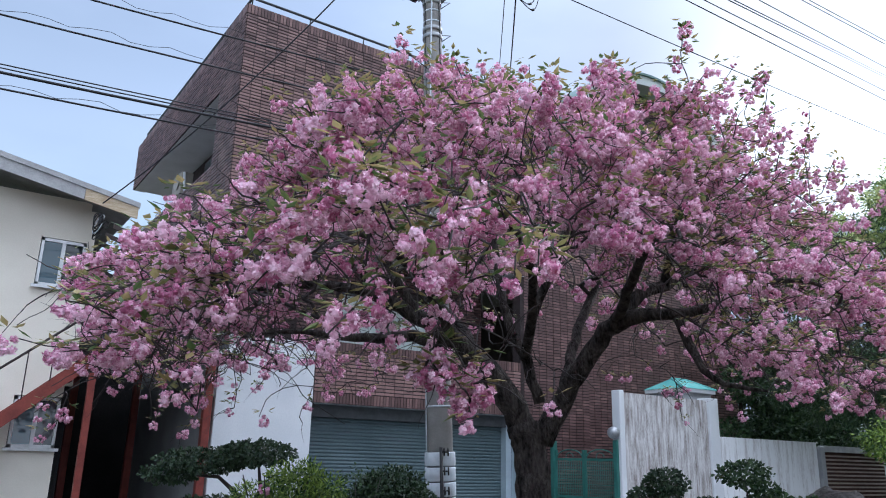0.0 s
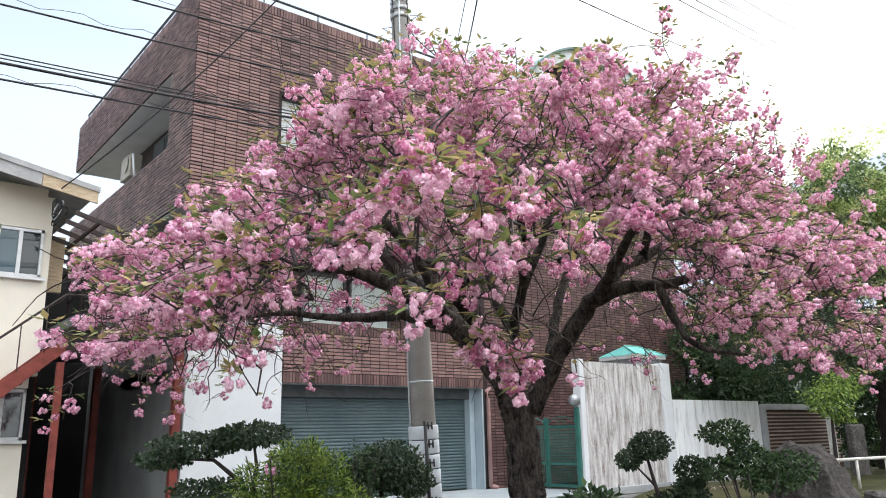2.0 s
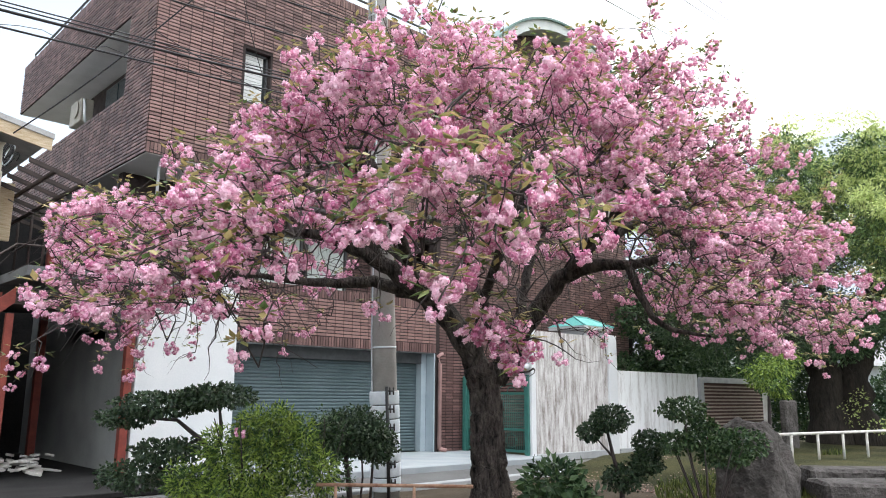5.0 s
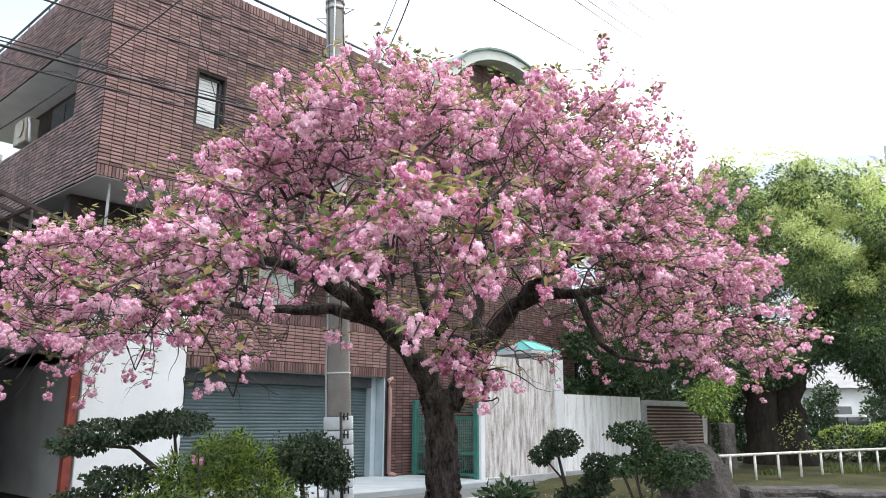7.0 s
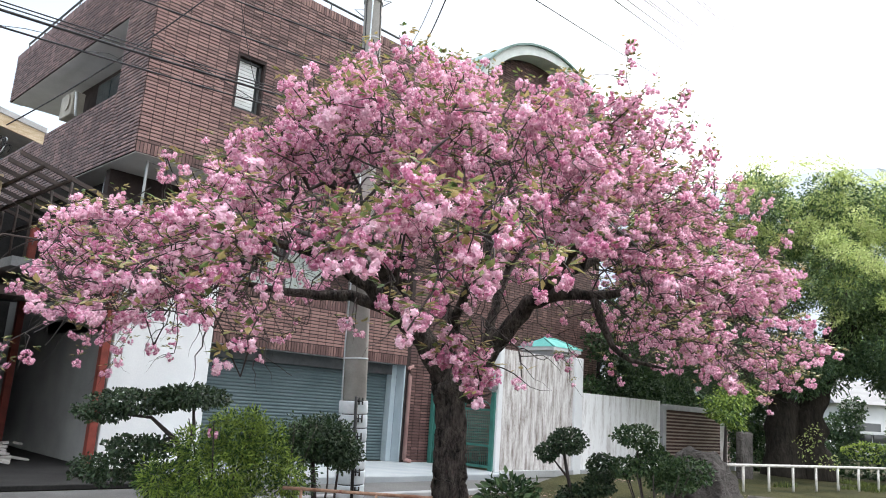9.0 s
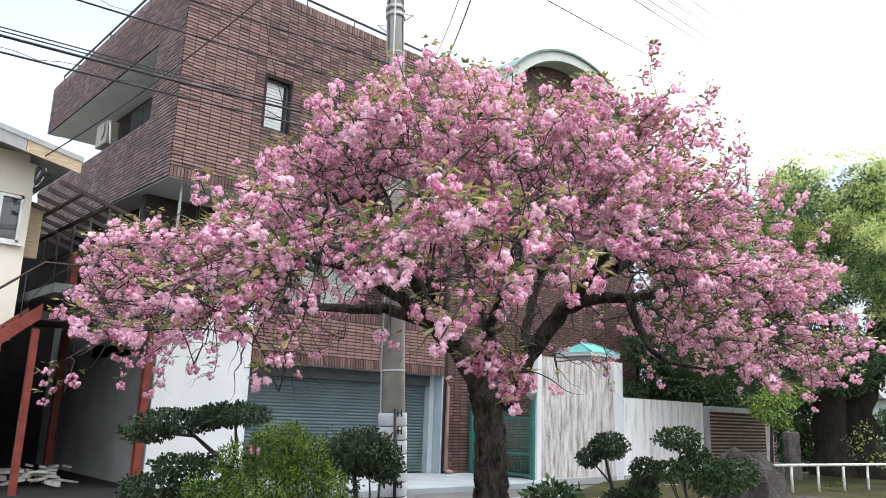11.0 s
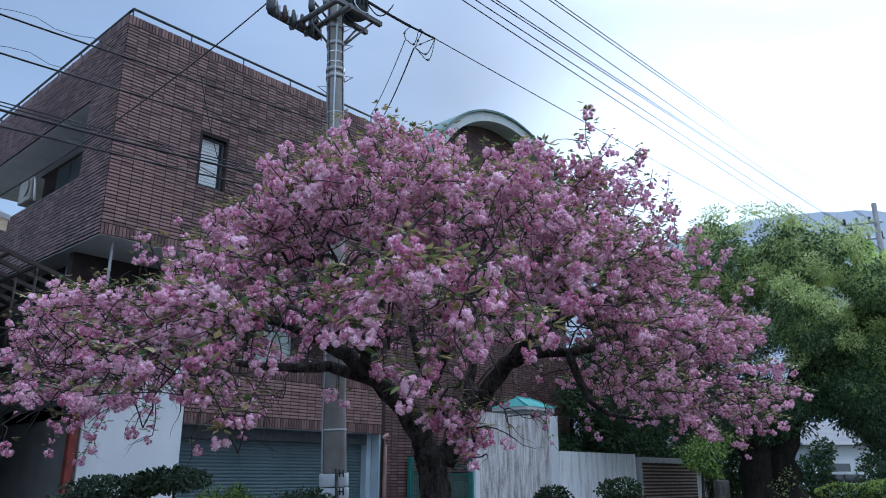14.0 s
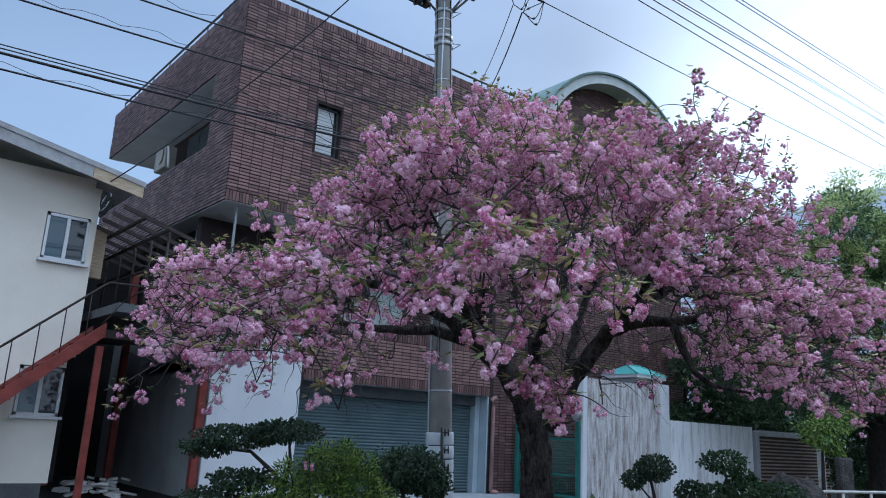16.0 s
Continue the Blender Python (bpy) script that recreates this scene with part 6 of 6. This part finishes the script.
bush((36.0, 9.0, 0.2), [(0, 0, 1.6, 1.0, 1.0, 0.8), (0.8, -0.8, 2.4, 0.9, 0.9, 0.8), (1.8, -1.8, 1.8, 1.2, 1.2, 1.0)], 4000, 0.14, SHRUB, 53, "dark evergreen bushes beyond the hedge")

# parked car and houses beyond the lawn
car = thing("parked_car", "white parked car beyond the hedge", "car", (32.9, 10.45, 0.2))
car.rotation_euler = (0, 0, radians(-50))
bm = bmesh.new()
prof = [(-2.1, 0.35), (-2.15, 0.75), (-1.2, 0.95), (-0.6, 1.42), (1.0, 1.45), (1.7, 1.0), (2.1, 0.9), (2.15, 0.4)]
sides_v = [[bm.verts.new((x, y * (0.86 if z > 1.1 else 1.0), z)) for x, z in prof] for y in (-0.82, 0.82)]
for i in range(len(prof)):
    j = (i + 1) % len(prof)
    bm.faces.new((sides_v[0][i], sides_v[0][j], sides_v[1][j], sides_v[1][i]))
bm.faces.new(sides_v[0]); bm.faces.new(sides_v[1][::-1])
body = part("body", bm, CAR_PAINT, car)
boxes("window", PANE, car, (-0.75, 0.25, -0.84, 0.84, 1.0, 1.33), bevel=0.02)
boxes("window", PANE, car, (0.3, 1.15, -0.84, 0.84, 1.0, 1.33), bevel=0.02)
for x in (-1.3, 1.35):
    for y in (-0.8, 0.8):
        w = tubes("wheel", RUBBER, car, ([(x, y - 0.1, 0.32), (x, y + 0.1, 0.32)], 0.32), sides=18)
        tubes("rim", STEEL, w, ([(x, y - 0.105, 0.32), (x, y + 0.105, 0.32)], 0.2), sides=14)
bridge_rail = low_rail([(36.0, 15.8, 0.9), (44.0, 9.5, 0.9)], 0.7, WHITE_RAIL, 0.05, "far white railing along the street", 8)
def far_house(x, y, w, d, h, wall, turn, label):
    t = thing("far_house", label, "house", (x, y, 0))
    t.rotation_euler = (0, 0, radians(turn))
    boxes("wall", wall, t, (-w / 2, w / 2, -d / 2, d / 2, 0, h))
    bm = bmesh.new()
    a = [bm.verts.new(p) for p in ((-w / 2 - 0.5, -d / 2 - 0.5, h), (w / 2 + 0.5, -d / 2 - 0.5, h), (w / 2 + 0.5, d / 2 + 0.5, h), (-w / 2 - 0.5, d / 2 + 0.5, h), (-w / 2 - 0.3, 0, h + 1.6), (w / 2 + 0.3, 0, h + 1.6))]
    for f in ((0, 1, 5, 4), (2, 3, 4, 5), (0, 4, 3), (1, 2, 5), (0, 3, 2, 1)):
        bm.faces.new([a[k] for k in f])
    part("roof", bm, SLATE_ROOF, t)
    for k in range(3):
        for z in (1.0, 3.6):
            if z + 1.3 < h:
                wx = -w / 2 + w * (k + 0.5) / 3
                f = boxes("window", ALU, t, (wx - 0.8, wx + 0.8, -d / 2 - 0.06, -d / 2 + 0.02, z, z + 1.3))
                boxes("pane", PANE, f, (wx - 0.72, wx + 0.72, -d / 2 - 0.08, -d / 2 - 0.05, z + 0.08, z + 1.22))
far_house(54, 14.5, 9, 7, 3.3, PLASTER, -52, "white two-storey house far beyond the lawn")
far_house(62, 4, 10, 8, 5.4, CREAM, -60, "pale two-storey house far beyond the lawn")
far_house(40, 24, 7, 6, 2.9, OCHRE, -45, "ochre low house beyond the garden wall")
far_house(75, 30, 12, 8, 5.6, PLASTER, -45, "pale two-storey house far down the street")

# far woods and mountain
woods = []
rw = np.random.RandomState(9)
for k in range(60):
    a = radians(rw.uniform(-38, 78))
    d = rw.uniform(85, 130)
    woods.append((d * math.cos(a), d * math.sin(a), rw.uniform(1.0, 4.0), 7, 7, rw.uniform(3, 5)))
tagged(foliage("far_woods", None, woods, 15000, 1.5, SHRUB, 91, shell=0.6), "distant dark green trees behind the houses", "trees", "", "stuff")
bm = bmesh.new()
ridge = []
for k in range(90):
    a = -0.75 + 2.0 * k / 89
    dist = 1400.0
    rise_t = float(np.interp(math.degrees(a) + 2.0, [-43, -20, 0, 8.7, 14, 21, 26, 35, 45, 70], [0.10, 0.12, 0.24, 0.30, 0.338, 0.343, 0.325, 0.27, 0.15, 0.08]))
    h = dist * 1.25 * (0.93 * rise_t) + 14 * noise.noise((k * 0.16, 0.3, 0.7)) + 5 * noise.noise((k * 0.6, 2.3, 0.7))
    ridge.append((bm.verts.new((dist * math.cos(a), dist * math.sin(a), -60)), bm.verts.new((dist * 1.25 * math.cos(a), dist * 1.25 * math.sin(a), h))))
for p, q in zip(ridge, ridge[1:]):
    bm.faces.new((p[0], q[0], q[1], p[1])).smooth = True
tagged(part("mountain", bm, MOUNTAIN), "hazy blue mountain on the horizon", "mountain", "", "structure")

# blades on the lawn and between the shrubs
rg = np.random.RandomState(61)
gv, gf = [], []
while len(gf) < 15000:
    u, v = rg.uniform(8.5, 24), rg.uniform(0.5, 12)
    x, y = -1.8 + 0.692 * u + 0.722 * v, 0.1 + 0.722 * u - 0.692 * v
    if not (7.0 < x < 26 and 0.5 < y < 6.8) or noise.noise((x * 0.7, y * 0.7, 0.4)) < -0.1:
        continue
    h, a = rg.uniform(0.04, 0.12), rg.uniform(0, math.tau)
    z = max(0.0, min(0.3, (u - 9) * 0.04))
    w, o = 0.012, len(gv)
    gv += [(x - w * math.cos(a), y - w * math.sin(a), z - 0.02), (x + w * math.cos(a), y + w * math.sin(a), z - 0.02), (x + rg.normal(0, 0.03), y + rg.normal(0, 0.03), z + h)]
    gf.append((o, o + 1, o + 2))
tagged(bulk("grass", gv, gf, BLADE, None, "", "stuff"), "short worn yellow-green grass on the lawn", "grass", "", "stuff")

# dry petals and leaves lying on the soil
rl = np.random.RandomState(71)
lv2, lf2 = [], []
while len(lf2) < 9000:
    x, y = rl.uniform(1.5, 11.5), rl.uniform(2.2, 8.8)
    if noise.noise((x * 0.9, y * 0.9, 7.7)) < rl.uniform(-0.3, 0.5):
        continue
    z = 0.03 + 0.05 * noise.noise(((x + 14) / 23.6 * 70 * 0.37, (y - 2.0) / 7.3 * 40 * 0.41, 3.1)) + 0.012
    if x > 9.6:
        z = 0.01 + 0.3 * min(1.0, (x - 9.6) / 1.4) + 0.06 * noise.noise(((x - 9.6) / 30.4 * 60 * 0.37, (y + 12) / 21.3 * 40 * 0.41, 3.1)) + 0.012
    a, k, o = rl.uniform(0, math.tau), rl.uniform(0.01, 0.028), len(lv2)
    c, s2 = math.cos(a) * k, math.sin(a) * k
    lv2 += [(x + c, y + s2, z), (x - s2 * 0.6, y + c * 0.6, z + rl.uniform(0, 0.012)), (x - c, y - s2, z + 0.002), (x + s2 * 0.6, y - c * 0.6, z + rl.uniform(0, 0.012))]
    lf2.append((o, o + 1, o + 2, o + 3))
tagged(bulk("petal_litter", lv2, lf2, LITTER, None, "", "stuff"), "dry pink and brown petals scattered on the soil", "litter", "", "stuff")

# ---- wall tiles, last: the nearest as pieces of their own, the rest joined per wall ----
import collections
loose_tiles.sort(key=lambda t: t[2] if not t[3] else 99)
def tile_pose(t):
    x, z, y, side, cap, owner = t
    jit = rng.uniform(-0.006, 0.006)
    if side:
        return pose(y + jit - BX, x - BY, z, 0, 0, -90)
    return pose(x - BX, y + jit - BY, z, 0, 0, 0)
count = collections.Counter()
rest = collections.defaultdict(list)
for t in loose_tiles:
    own = t[5]
    near = (own is band_wall) or (own is front_wall and t[0] < 7.2 and 6.0 < t[1] < 9.0)
    if near and not t[4] and count[own.name] < 290:
        count[own.name] += 1
        ob = new("tile", T_FULL)
        ob.matrix_basis = tile_pose(t)
        ob.parent = own
    else:
        rest[own].append(t)
for own, ts in rest.items():
    vs, fs = [], []
    for t in ts:
        me = T_CAP if t[4] else T_FULL
        m, o = tile_pose(t), len(vs)
        vs += [m @ v.co for v in me.vertices]
        fs += [[o + k for k in p.vertices] for p in me.polygons]
    bulk("tiles", vs, fs, TILE, own, "", "stuff")
